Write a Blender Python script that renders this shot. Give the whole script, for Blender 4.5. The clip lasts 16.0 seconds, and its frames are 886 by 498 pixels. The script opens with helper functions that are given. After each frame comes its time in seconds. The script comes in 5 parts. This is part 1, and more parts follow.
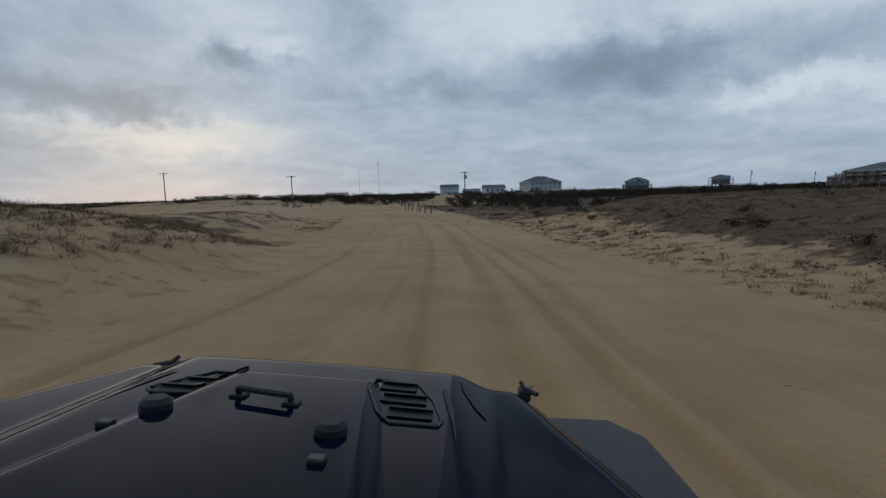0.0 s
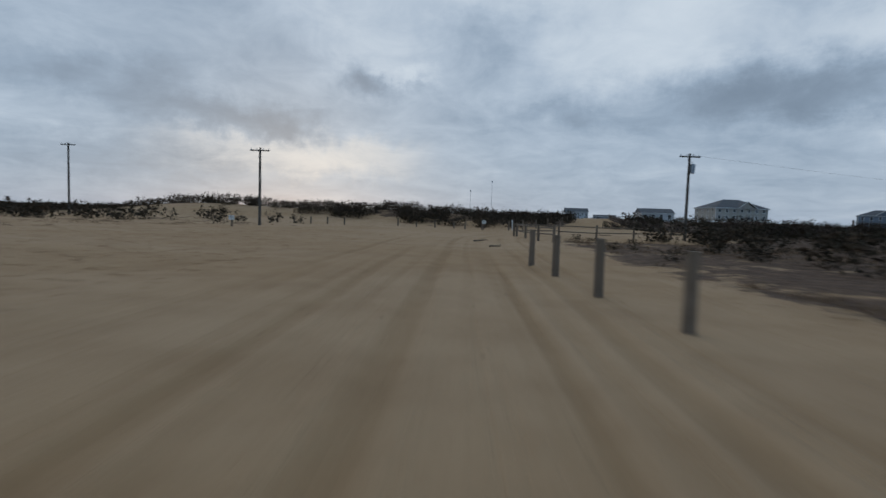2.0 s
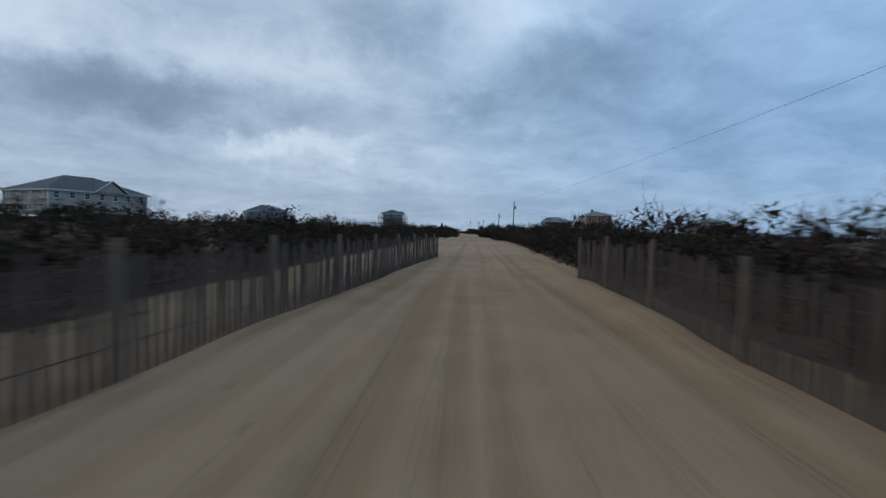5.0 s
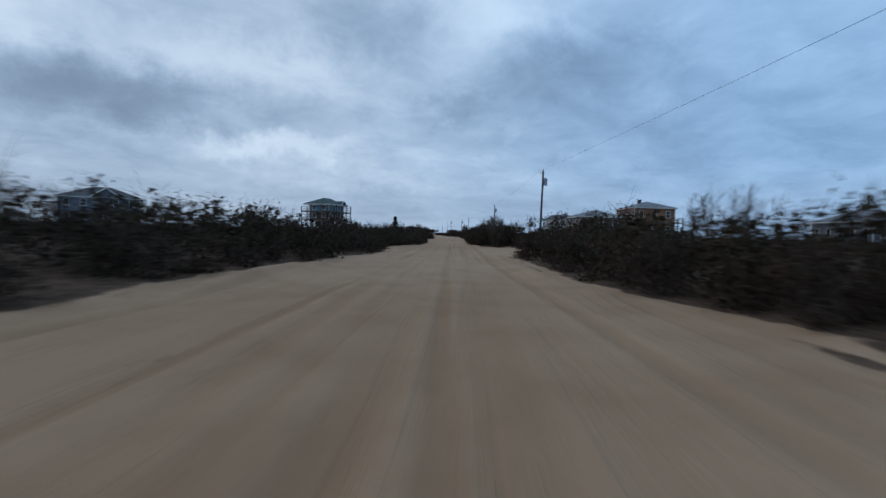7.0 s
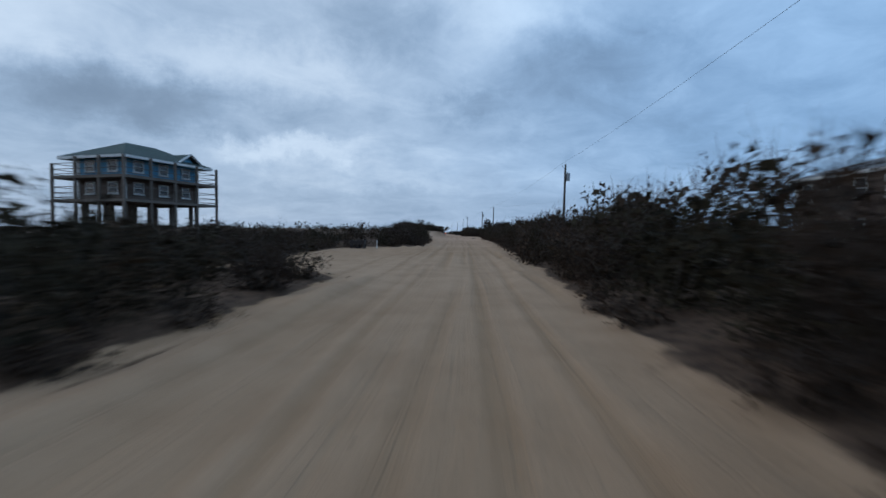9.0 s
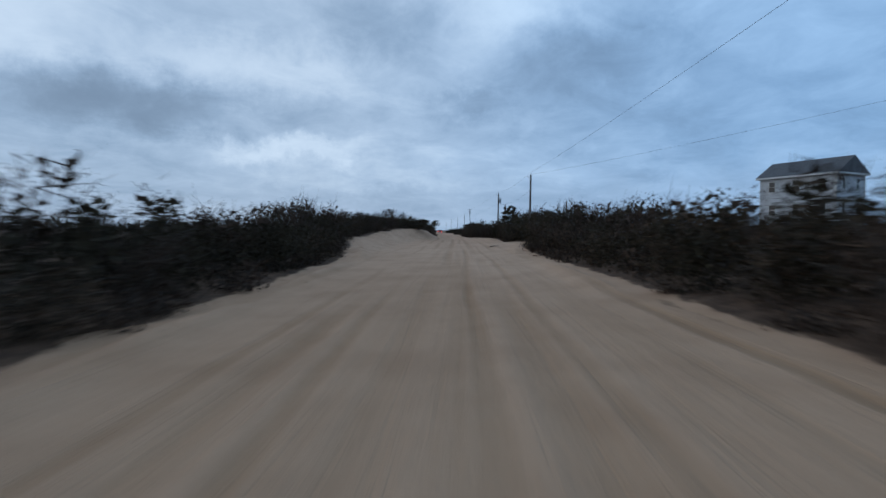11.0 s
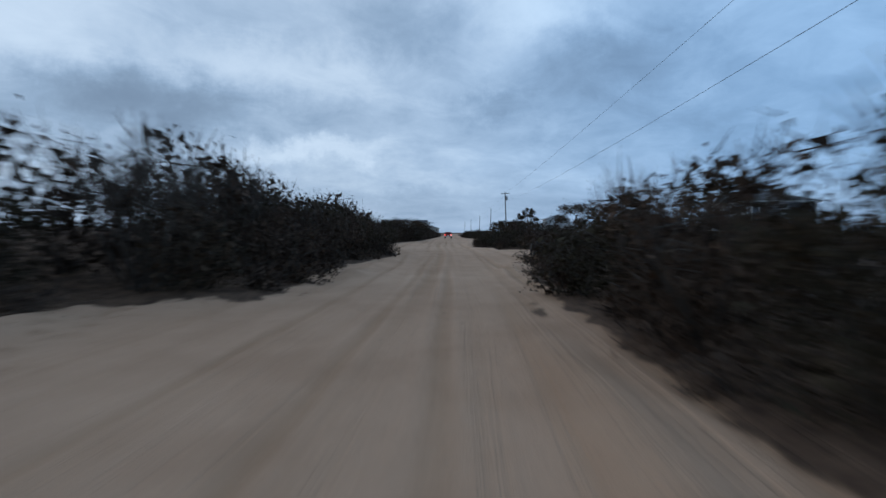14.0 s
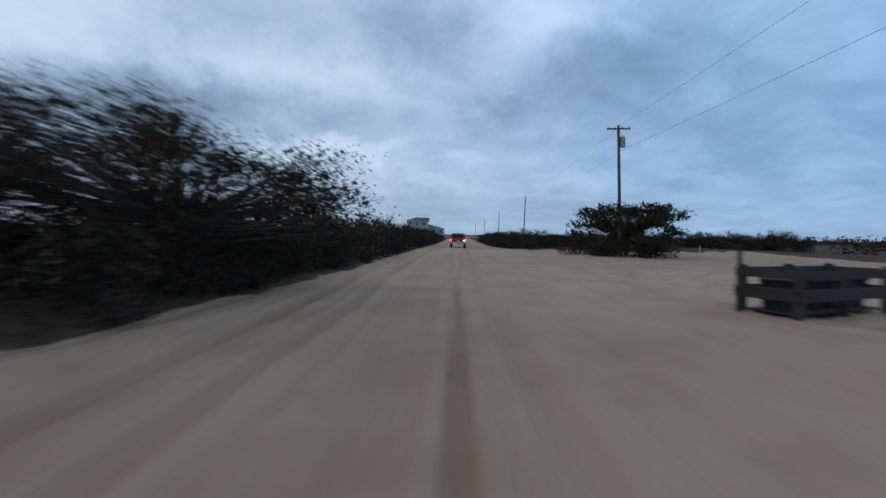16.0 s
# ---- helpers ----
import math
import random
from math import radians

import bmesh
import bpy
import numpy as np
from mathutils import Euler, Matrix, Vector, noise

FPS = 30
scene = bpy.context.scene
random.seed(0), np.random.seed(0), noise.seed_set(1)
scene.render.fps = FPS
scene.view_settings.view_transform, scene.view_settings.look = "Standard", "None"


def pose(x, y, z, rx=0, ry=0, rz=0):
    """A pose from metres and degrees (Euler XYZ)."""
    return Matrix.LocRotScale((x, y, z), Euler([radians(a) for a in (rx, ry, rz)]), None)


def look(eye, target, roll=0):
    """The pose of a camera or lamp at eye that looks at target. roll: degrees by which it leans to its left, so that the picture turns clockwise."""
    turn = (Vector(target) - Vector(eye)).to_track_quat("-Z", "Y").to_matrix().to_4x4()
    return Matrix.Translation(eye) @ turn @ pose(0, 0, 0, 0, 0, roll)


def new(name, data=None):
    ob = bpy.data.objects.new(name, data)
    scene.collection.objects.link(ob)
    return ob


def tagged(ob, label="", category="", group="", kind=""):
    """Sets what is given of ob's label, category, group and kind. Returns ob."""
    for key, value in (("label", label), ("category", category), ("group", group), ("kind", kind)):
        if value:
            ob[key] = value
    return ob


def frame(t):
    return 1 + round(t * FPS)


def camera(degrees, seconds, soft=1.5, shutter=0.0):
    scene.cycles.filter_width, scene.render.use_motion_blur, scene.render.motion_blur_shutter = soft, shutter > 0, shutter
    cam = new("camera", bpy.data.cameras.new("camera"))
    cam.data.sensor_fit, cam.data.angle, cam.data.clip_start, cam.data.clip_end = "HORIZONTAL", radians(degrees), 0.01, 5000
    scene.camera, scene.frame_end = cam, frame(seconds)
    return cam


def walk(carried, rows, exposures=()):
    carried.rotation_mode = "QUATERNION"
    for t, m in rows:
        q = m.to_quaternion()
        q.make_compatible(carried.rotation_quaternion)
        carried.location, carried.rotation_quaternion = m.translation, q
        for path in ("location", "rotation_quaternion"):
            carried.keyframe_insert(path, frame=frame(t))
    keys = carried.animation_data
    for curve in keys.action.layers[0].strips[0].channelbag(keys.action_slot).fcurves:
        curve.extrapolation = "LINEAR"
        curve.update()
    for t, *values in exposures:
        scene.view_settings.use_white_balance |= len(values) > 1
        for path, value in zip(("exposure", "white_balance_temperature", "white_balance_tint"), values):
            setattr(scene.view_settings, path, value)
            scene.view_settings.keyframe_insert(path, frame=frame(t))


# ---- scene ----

# ---------------------------------------------------------------- camera
cam = camera(82.8, 16.0, 1.5, 0.22)
# seconds, x, y, z, pitch, roll, yaw
PATH = [
    (0, 0.00, 0.00, 2.70, -6.31, 1.51, 4.32),
    (0.0333, 0.00, 0.00, 2.70, -6.31, 1.51, 4.32),
    (0.1, -0.14, 2.12, 2.55, -6.04, 1.25, 4.75),
    (0.2, -0.39, 5.84, 2.32, -5.57, 0.79, 5.52),
    (0.3, -0.64, 9.57, 2.12, -5.10, 0.33, 6.29),
    (0.4, -0.89, 13.29, 1.94, -4.63, -0.13, 7.05),
    (0.5, -1.14, 16.93, 1.80, -4.17, -0.58, 7.80),
    (1, -3.28, 34.82, 1.50, -2.09, -1.22, 10.30),
    (1.5, -6.76, 53.39, 1.50, -2.56, -2.15, 15.37),
    (2, -11.36, 71.74, 1.50, -3.71, -1.83, 17.23),
    (2.5, -16.04, 89.12, 1.50, -3.42, -1.20, 17.37),
    (3, -19.82, 104.71, 1.50, -3.05, 0.74, 14.28),
    (3.25, -20.60, 111.74, 1.50, -2.66, 0.59, 2.54),
    (3.5, -20.02, 117.92, 1.50, -2.27, 0.44, -9.19),
    (3.75, -18.18, 123.52, 1.50, -2.19, -0.46, -22.57),
    (4, -15.00, 128.71, 1.50, -2.10, -1.35, -35.96),
    (4.25, -10.65, 133.69, 1.50, -2.09, -1.23, -41.55),
    (4.5, -5.25, 138.80, 1.50, -2.08, -1.12, -47.14),
    (5, 6.87, 149.10, 1.50, -2.02, -1.14, -47.68),
    (5.5, 19.41, 159.56, 1.50, -1.95, -1.17, -48.21),
    (6, 32.39, 170.19, 1.50, -1.89, -1.20, -48.74),
    (6.5, 45.81, 180.96, 1.50, -1.83, -1.23, -49.27),
    (7, 59.67, 191.88, 1.50, -1.77, -1.26, -49.80),
    (7.5, 73.65, 202.94, 1.50, -2.18, 0.08, -49.05),
    (8, 87.48, 214.06, 1.50, -1.39, 0.76, -48.91),
    (8.5, 101.15, 225.27, 1.50, -1.65, -0.63, -47.94),
    (9, 114.70, 236.58, 1.50, -1.93, -0.27, -47.89),
    (9.5, 128.26, 247.91, 1.50, -1.98, -0.05, -47.86),
    (10, 141.82, 259.26, 1.50, -2.03, 0.17, -47.83),
    (10.5, 155.39, 270.63, 1.50, -2.08, 0.39, -47.80),
    (11, 168.97, 282.02, 1.50, -2.13, 0.60, -47.77),
    (11.5, 182.57, 293.43, 1.50, -2.18, 0.82, -47.74),
    (12, 196.12, 304.89, 1.50, -2.26, 0.15, -47.38),
    (12.5, 209.60, 316.45, 1.50, -2.13, 0.05, -46.90),
    (13, 222.99, 328.14, 1.50, -1.84, 0.29, -46.39),
    (13.5, 236.29, 339.91, 1.50, -1.90, 0.10, -46.16),
    (14, 249.51, 351.80, 1.50, -1.88, -0.36, -45.43),
    (14.5, 262.56, 363.90, 1.50, -1.68, -0.11, -44.48),
    (15, 275.29, 376.32, 1.50, -2.15, 0.11, -42.41),
    (15.5, 287.69, 388.97, 1.50, -1.97, 0.04, -42.04),
    (16, 300.31, 401.33, 1.50, -1.68, -1.14, -44.65),
]
walk(cam, [(t, pose(x, y, z, 90 + p, r, w)) for t, x, y, z, p, r, w in PATH],
     [(0, -0.12, 6400, 11), (3, -0.12, 6180, 11), (4.5, -0.08, 6000, 10), (8, 0.0, 5750, 10), (12, 0.0, 5680, 9), (16, 0.0, 5680, 9)])

# ---------------------------------------------------------------- world, sun
SUN_AZ, SUN_EL = 34.0, 9.0      # degrees from +y towards -x, and above the horizon


class Nodes:
    """Short forms for node trees."""

    def __init__(self, tree):
        self.tree = tree
        tree.nodes.clear()

    def add(self, kind, **inputs):
        n = self.tree.nodes.new(kind)
        for key, value in inputs.items():
            self.put(n, key, value)
        return n

    def put(self, n, key, value):
        slot = n.inputs[int(key[1:])] if key[0] == "i" and key[1:].isdigit() else n.inputs[key.replace("_", " ")]
        if isinstance(value, bpy.types.NodeSocket):
            self.tree.links.new(value, slot)
        else:
            slot.default_value = value

    def math(self, op, a, b=0.0, c=0.0, clamp=False):
        n = self.tree.nodes.new("ShaderNodeMath")
        n.operation, n.use_clamp = op, clamp
        for k, v in enumerate((a, b, c)):
            self.put(n, "i%d" % k, v)
        return n.outputs[0]

    def mix(self, fac, a, b, blend="MIX"):
        n = self.tree.nodes.new("ShaderNodeMix")
        n.data_type, n.blend_type = "RGBA", blend
        self.put(n, "i0", fac)
        self.put(n, "i6", a if isinstance(a, bpy.types.NodeSocket) else (*a, 1))
        self.put(n, "i7", b if isinstance(b, bpy.types.NodeSocket) else (*b, 1))
        return n.outputs[2]

    def noise(self, scale, detail=4.0, rough=0.55, vector=None, distort=0.0):
        n = self.tree.nodes.new("ShaderNodeTexNoise")
        n.inputs["Scale"].default_value, n.inputs["Detail"].default_value = scale, detail
        n.inputs["Roughness"].default_value, n.inputs["Distortion"].default_value = rough, distort
        if vector is not None:
            self.tree.links.new(vector, n.inputs["Vector"])
        return n.outputs["Fac"]

    def ramp(self, fac, stops):
        n = self.tree.nodes.new("ShaderNodeValToRGB")
        e = n.color_ramp.elements
        while len(e) < len(stops):
            e.new(0.5)
        for k, (p, c) in enumerate(stops):
            e[k].position = p
            e[k].color = (c, c, c, 1) if isinstance(c, (int, float)) else (*c, 1)
        self.put(n, "Fac", fac)
        return n.outputs["Color"]

    def span(self, v, a, b, c=0.0, d=1.0):
        n = self.tree.nodes.new("ShaderNodeMapRange")
        n.interpolation_type = "SMOOTHSTEP"
        for k, x in enumerate((v, a, b, c, d)):
            self.put(n, "i%d" % k, x)
        return n.outputs[0]


# cloud forms: azimuth, height, half width, half height (degrees), weight
CLOUDS = [
    (40, 9.6, 8, 1.6, -0.70), (35, 8.4, 2.6, 1.3, -0.47), (53, 12, 9, 2.4, -0.62), (51, 4.8, 11, 2.4, -0.55),
    (46, 22, 18, 5, -0.39), (26.5, 14, 2.6, 1.5, -0.70), (22, 15, 4, 1.0, 0.6), (12.5, 19, 6, 3, -0.55),
    (1, 16, 8, 3, 0.25), (6.5, 11.5, 8, 1.4, -0.39), (-16, 12.3, 12, 3.2, -0.94), (-31, 8.9, 9, 1.3, 0.75),
    (-22, 22, 9, 4, -0.47), (-7, 17, 9, 4, 0.35), (-40, 22, 7, 3.6, -0.62), (-51, 13.8, 6, 1.7, -0.55),
    (-66, 17.5, 8, 3.4, -0.70), (-54, 24, 8, 3, 0.6), (-41, 6, 10, 1.2, 0.3), (-5, 26, 22, 7, 0.6), (-30, 16.5, 14, 3, 0.45), (30, 24, 22, 6, 0.35), (25, 18, 12, 2.5, 0.35), (-72, 10, 14, 3, -0.23), (-32, 19, 22, 9, 0.34), (-88, 16, 12, 9, -0.15),
]


def build_world():
    world = bpy.data.worlds.new("evening_sky")
    world.use_nodes = True
    scene.world = world
    n = Nodes(world.node_tree)
    way = n.add("ShaderNodeTexCoord").outputs["Generated"]
    sep = n.add("ShaderNodeSeparateXYZ", Vector=way)
    x, y, z = sep.outputs
    zz = n.math("ADD", n.math("MAXIMUM", z, 0.0), 0.22)
    flat = n.add("ShaderNodeCombineXYZ", X=n.math("DIVIDE", x, zz), Y=n.math("DIVIDE", y, zz), Z=0.0).outputs[0]
    big = n.noise(0.9, 7, 0.58, flat, 0.3)
    fine = n.noise(3.6, 8, 0.62, flat, 0.5)
    wobble_a = n.math("MULTIPLY", n.math("SUBTRACT", n.noise(9.0, 5, 0.6, way), 0.5), 14.0)
    wobble_e = n.math("MULTIPLY", n.math("SUBTRACT", n.noise(14.0, 6, 0.65, way), 0.5), 6.5)
    az = n.math("ADD", n.math("MULTIPLY", n.math("ARCTAN2", n.math("MULTIPLY", x, -1.0), y), 57.2958), wobble_a)
    el = n.math("ADD", n.math("MULTIPLY", n.math("ARCSINE", z), 57.2958), wobble_e)
    total = n.math("ADD", n.math("MULTIPLY", n.math("SUBTRACT", big, 0.5), 1.5),
                   n.math("MULTIPLY", n.math("SUBTRACT", fine, 0.5), 1.15))
    for a, e, wa, we, k in CLOUDS:
        da = n.math("POWER", n.math("ABSOLUTE", n.math("DIVIDE", n.math("SUBTRACT", az, a), wa)), 2.0)
        de = n.math("POWER", n.math("ABSOLUTE", n.math("DIVIDE", n.math("SUBTRACT", el, e), we)), 2.0)
        g = n.math("EXPONENT", n.math("MULTIPLY", n.math("ADD", da, de), -1.0))
        total = n.math("MULTIPLY_ADD", g, k, total)
    tone = n.span(total, -1.25, 1.15)
    cloud = n.ramp(tone, [(0.0, (0.22, 0.285, 0.365)), (0.35, (0.340, 0.432, 0.535)), (0.62, (0.470, 0.565, 0.665)), (1.0, (0.71, 0.79, 0.85))])
    # clear sky shows blue away from the sunset, warm light lies low towards it
    toward = n.math("COSINE", n.math("SUBTRACT", n.math("ARCTAN2", n.math("MULTIPLY", x, -1.0), y), math.radians(SUN_AZ)))
    away = n.span(toward, 0.45, -0.6)
    cloud = n.mix(n.math("MULTIPLY", away, 0.75), cloud, n.mix(1.0, cloud, (0.73, 0.97, 1.19), "MULTIPLY"))
    low = n.span(el, 9.0, 2.0)
    warm = n.math("MULTIPLY", n.math("MULTIPLY", n.span(toward, 0.955, 0.999), n.span(n.math("ABSOLUTE", n.math("SUBTRACT", el, 6.0)), 3.0, 0.3)), n.span(total, -0.9, 0.3))
    cloud = n.mix(n.math("MULTIPLY", warm, 0.7), cloud, (0.86, 0.83, 0.77))
    cloud = n.mix(n.math("MULTIPLY", low, 0.30), cloud, (0.34, 0.41, 0.50))
    sky = n.tree.nodes.new("ShaderNodeTexSky")
    sky.sky_type, sky.sun_disc = "NISHITA", False
    sky.sun_elevation, sky.sun_rotation = radians(SUN_EL), radians(-SUN_AZ)
    b1 = n.add("ShaderNodeBackground", Color=sky.outputs[0], Strength=0.06)
    b2 = n.add("ShaderNodeBackground", Color=cloud, Strength=1.0)
    m = n.add("ShaderNodeMixShader", i0=0.93, i1=b1.outputs[0], i2=b2.outputs[0])
    n.add("ShaderNodeOutputWorld", Surface=m.outputs[0])


build_world()
lamp = bpy.data.lights.new("sun", "SUN")
lamp.energy, lamp.angle, lamp.color = 0.5, radians(70), (1.0, 0.90, 0.78)
sun = new("sun", lamp)
sun.matrix_world = look((0, 0, 60), (math.sin(radians(SUN_AZ)) * 60, -math.cos(radians(SUN_AZ)) * 60, 60 - 60 * math.tan(radians(SUN_EL + 6))))

# ---------------------------------------------------------------- materials
def material(name, build):
    m = bpy.data.materials.new(name)
    m.use_nodes = True
    n = Nodes(m.node_tree)
    s = n.add("ShaderNodeBsdfPrincipled")
    n.add("ShaderNodeOutputMaterial", Surface=s.outputs[0])
    build(n, s)
    return m


def bump(n, s, height, strength=0.3, distance=0.02):
    b = n.add("ShaderNodeBump", Strength=strength, Distance=distance, Height=height)
    n.put(s, "Normal", b.outputs[0])


def place(n):
    return n.add("ShaderNodeNewGeometry").outputs["Position"]


def plain(name, colour, rough=0.6, metal=0.0, vary=0.18, scale=3.0, relief=0.0, coat=0.0):
    """Paint or metal with faint uneven tone and wear."""
    def build(n, s):
        co = n.add("ShaderNodeTexCoord").outputs["Object"]
        a, b = n.noise(scale, 5, 0.6, co), n.noise(scale * 9, 4, 0.6, co)
        k = n.math("ADD", n.math("MULTIPLY", a, 0.7), n.math("MULTIPLY", b, 0.3))
        lo, hi = [c * (1 - vary) for c in colour], [min(1, c * (1 + vary)) for c in colour]
        n.put(s, "Base Color", n.mix(n.span(k, 0.3, 0.7), lo, hi))
        n.put(s, "Roughness", n.math("ADD", n.math("MULTIPLY", b, 0.2), rough - 0.1))
        n.put(s, "Metallic", metal)
        n.put(s, "Coat Weight", coat)
        n.put(s, "Coat Roughness", 0.04)
        if relief:
            bump(n, s, b, 0.4, relief)
    return material(name, build)


def field_value(n, name):
    a = n.tree.nodes.new("ShaderNodeAttribute")
    a.attribute_name = name
    return a.outputs["Fac"]


def sand_ground(n, s):
    """Dune sand: pale and yellow kinds, drive streaks where wheels go, litter where brush grows."""
    co = place(n)
    cover, damp, pale, driven = (field_value(n, k) for k in ("cover", "damp", "pale", "driven"))
    lane = n.add("ShaderNodeCombineXYZ", X=field_value(n, "across"), Y=n.math("MULTIPLY", field_value(n, "along"), 0.022), Z=0.0).outputs[0]
    wide, mid, grain = n.noise(0.05, 4, 0.6, co), n.noise(0.6, 6, 0.6, co), n.noise(14.0, 5, 0.7, co)
    yellow = n.mix(n.span(wide, 0.35, 0.65), (0.365, 0.232, 0.124), (0.415, 0.278, 0.163))
    light = n.mix(n.span(wide, 0.35, 0.65), (0.470, 0.298, 0.190), (0.540, 0.354, 0.233))
    base = n.mix(pale, yellow, light)
    darker = n.mix(1.0, base, (0.74, 0.70, 0.66), "MULTIPLY")
    base = n.mix(n.span(mid, 0.38, 0.7, 0.0, 0.55), base, darker)
    base = n.mix(n.math("MULTIPLY", n.span(grain, 0.4, 0.75), 0.35), base, darker)
    streak_a, streak_b = n.noise(3.6, 5, 0.55, lane, 0.2), n.noise(1.1, 4, 0.55, lane, 0.2)
    wet = n.mix(1.0, base, (0.60, 0.54, 0.43), "MULTIPLY")
    lines = n.math("MULTIPLY", driven, n.span(streak_a, 0.50, 0.66))
    bands = n.math("MULTIPLY", driven, n.span(streak_b, 0.48, 0.66))
    base = n.mix(n.math("MULTIPLY", lines, 0.06), base, wet)
    base = n.mix(n.math("MULTIPLY", bands, 0.19), base, wet)
    base = n.mix(n.math("MULTIPLY", n.math("MULTIPLY", driven, n.span(streak_a, 0.46, 0.34)), 0.10), base, n.mix(1.0, base, (1.22, 1.22, 1.24), "MULTIPLY"))
    base = n.mix(n.math("MULTIPLY", damp, 0.62), base, wet)
    loose = n.math("SUBTRACT", 1.0, driven)
    scuffs = n.math("MULTIPLY", loose, n.span(n.noise(1.5, 5, 0.62, co, 0.6), 0.53, 0.70))
    base = n.mix(n.math("MULTIPLY", scuffs, 0.55), base, wet)
    litter = n.mix(n.span(n.noise(3.0, 6, 0.7, co), 0.35, 0.65), (0.052, 0.031, 0.020), (0.130, 0.080, 0.050))
    heath = n.mix(n.span(n.noise(1.6, 7, 0.75, co), 0.35, 0.65), (0.062, 0.037, 0.024), (0.140, 0.086, 0.054))
    litter = n.mix(field_value(n, "heath"), litter, heath)
    spots = n.math("ADD", cover, n.math("MULTIPLY", n.math("SUBTRACT", n.noise(0.45, 7, 0.70, co), 0.5), 1.5))
    colour = n.mix(n.span(spots, 0.42, 0.60), base, litter)
    debris = n.math("MULTIPLY", n.span(n.noise(5.0, 3, 0.5, co), 0.70, 0.74), n.span(n.noise(0.25, 3, 0.5, co), 0.5, 0.6))
    colour = n.mix(n.math("MULTIPLY", debris, 0.7), colour, (0.07, 0.05, 0.036))
    n.put(s, "Base Color", colour)
    n.put(s, "Roughness", 0.93)
    n.put(s, "Specular IOR Level", 0.15)
    lumps = n.noise(2.6, 5, 0.6, co)
    h = n.math("ADD", n.math("MULTIPLY", lumps, 1.0), n.math("MULTIPLY", grain, 0.35))
    h = n.math("SUBTRACT", h, n.math("MULTIPLY", n.math("ADD", lines, bands), 0.2))
    h = n.math("SUBTRACT", h, n.math("MULTIPLY", scuffs, 1.2))
    bump(n, s, h, 0.7, 0.10)


def leaf_mat(name, dark, light, dry):
    def build(n, s):
        g = n.add("ShaderNodeNewGeometry").outputs["Random Per Island"]
        o = n.add("ShaderNodeObjectInfo").outputs["Random"]
        c = n.mix(g, dark, light)
        c = n.mix(n.span(n.math("ADD", n.math("MULTIPLY", g, 0.6), n.math("MULTIPLY", o, 0.7)), 0.75, 1.05), c, dry)
        n.put(s, "Base Color", c)
        n.put(s, "Roughness", 0.9)
        n.put(s, "Specular IOR Level", 0.06)
    return material(name, build)


def wood_mat(name, colour, scale=6.0):
    def build(n, s):
        co = n.add("ShaderNodeTexCoord").outputs["Object"]
        st = n.add("ShaderNodeMapping", Vector=co, Scale=(1.0, 1.0, 0.12)).outputs[0]
        g, b = n.noise(scale * 6, 5, 0.65, st, 0.6), n.noise(scale * 0.4, 4, 0.6, co)
        o = n.add("ShaderNodeObjectInfo").outputs["Random"]
        k = n.math("ADD", n.math("MULTIPLY", g, 0.6), n.math("MULTIPLY", b, 0.4))
        c = n.mix(n.span(k, 0.3, 0.7), [v * 0.6 for v in colour], [v * 1.3 for v in colour])
        c = n.mix(n.math("MULTIPLY", o, 0.4), c, [v * 0.55 for v in colour])
        n.put(s, "Base Color", c)
        n.put(s, "Roughness", 0.85)
        bump(n, s, g, 0.4, 0.006)
    return material(name, build)


def roof_mat(name, colour):
    def build(n, s):
        co = n.add("ShaderNodeTexCoord").outputs["Object"]
        brick = n.tree.nodes.new("ShaderNodeTexBrick")
        brick.inputs["Scale"].default_value = 3.2
        brick.inputs["Mortar Size"].default_value = 0.01
        n.put(brick, "Vector", co)
        n.put(brick, "Color1", (*[v * 0.8 for v in colour], 1))
        n.put(brick, "Color2", (*[v * 1.2 for v in colour], 1))
        n.put(brick, "Mortar", (*[v * 0.45 for v in colour], 1))
        n.put(s, "Base Color", n.mix(n.span(n.noise(1.2, 5, 0.6, co), 0.35, 0.7, 0.0, 0.5), brick.outputs[0], [v * 0.6 for v in colour]))
        n.put(s, "Roughness", 0.9)
    return material(name, build)


def siding_mat(name, colour):
    """Painted clapboard: fine level lines, stains."""
    def build(n, s):
        co = n.add("ShaderNodeTexCoord").outputs["Object"]
        z = n.add("ShaderNodeSeparateXYZ", Vector=co).outputs[2]
        lap = n.math("FRACT", n.math("MULTIPLY", z, 6.5))
        stain = n.noise(0.9, 6, 0.65, co)
        c = n.mix(n.span(stain, 0.4, 0.75, 0.0, 0.5), colour, [v * 0.68 for v in colour])
        n.put(s, "Base Color", c)
        n.put(s, "Roughness", 0.7)
        bump(n, s, lap, 0.6, 0.02)
    return material(name, build)


def glass_dark(n, s):
    n.put(s, "Base Color", (0.012, 0.014, 0.018, 1))
    n.put(s, "Roughness", 0.08)


SAND = material("sand", sand_ground)
LEAF = leaf_mat("evergreen_leaf", (0.022, 0.018, 0.0125), (0.058, 0.047, 0.029), (0.084, 0.057, 0.038))
LEAF_DRY = leaf_mat("dry_leaf", (0.028, 0.020, 0.015), (0.066, 0.046, 0.034), (0.098, 0.066, 0.047))
TWIG = plain("twig_bark", (0.060, 0.048, 0.038), 0.9, 0, 0.3, 8.0)
STRAW = leaf_mat("dune_grass", (0.12, 0.074, 0.042), (0.23, 0.148, 0.086), (0.29, 0.20, 0.125))
POLE = wood_mat("pole_wood", (0.085, 0.072, 0.06))
POST = wood_mat("fence_wood", (0.17, 0.125, 0.088))
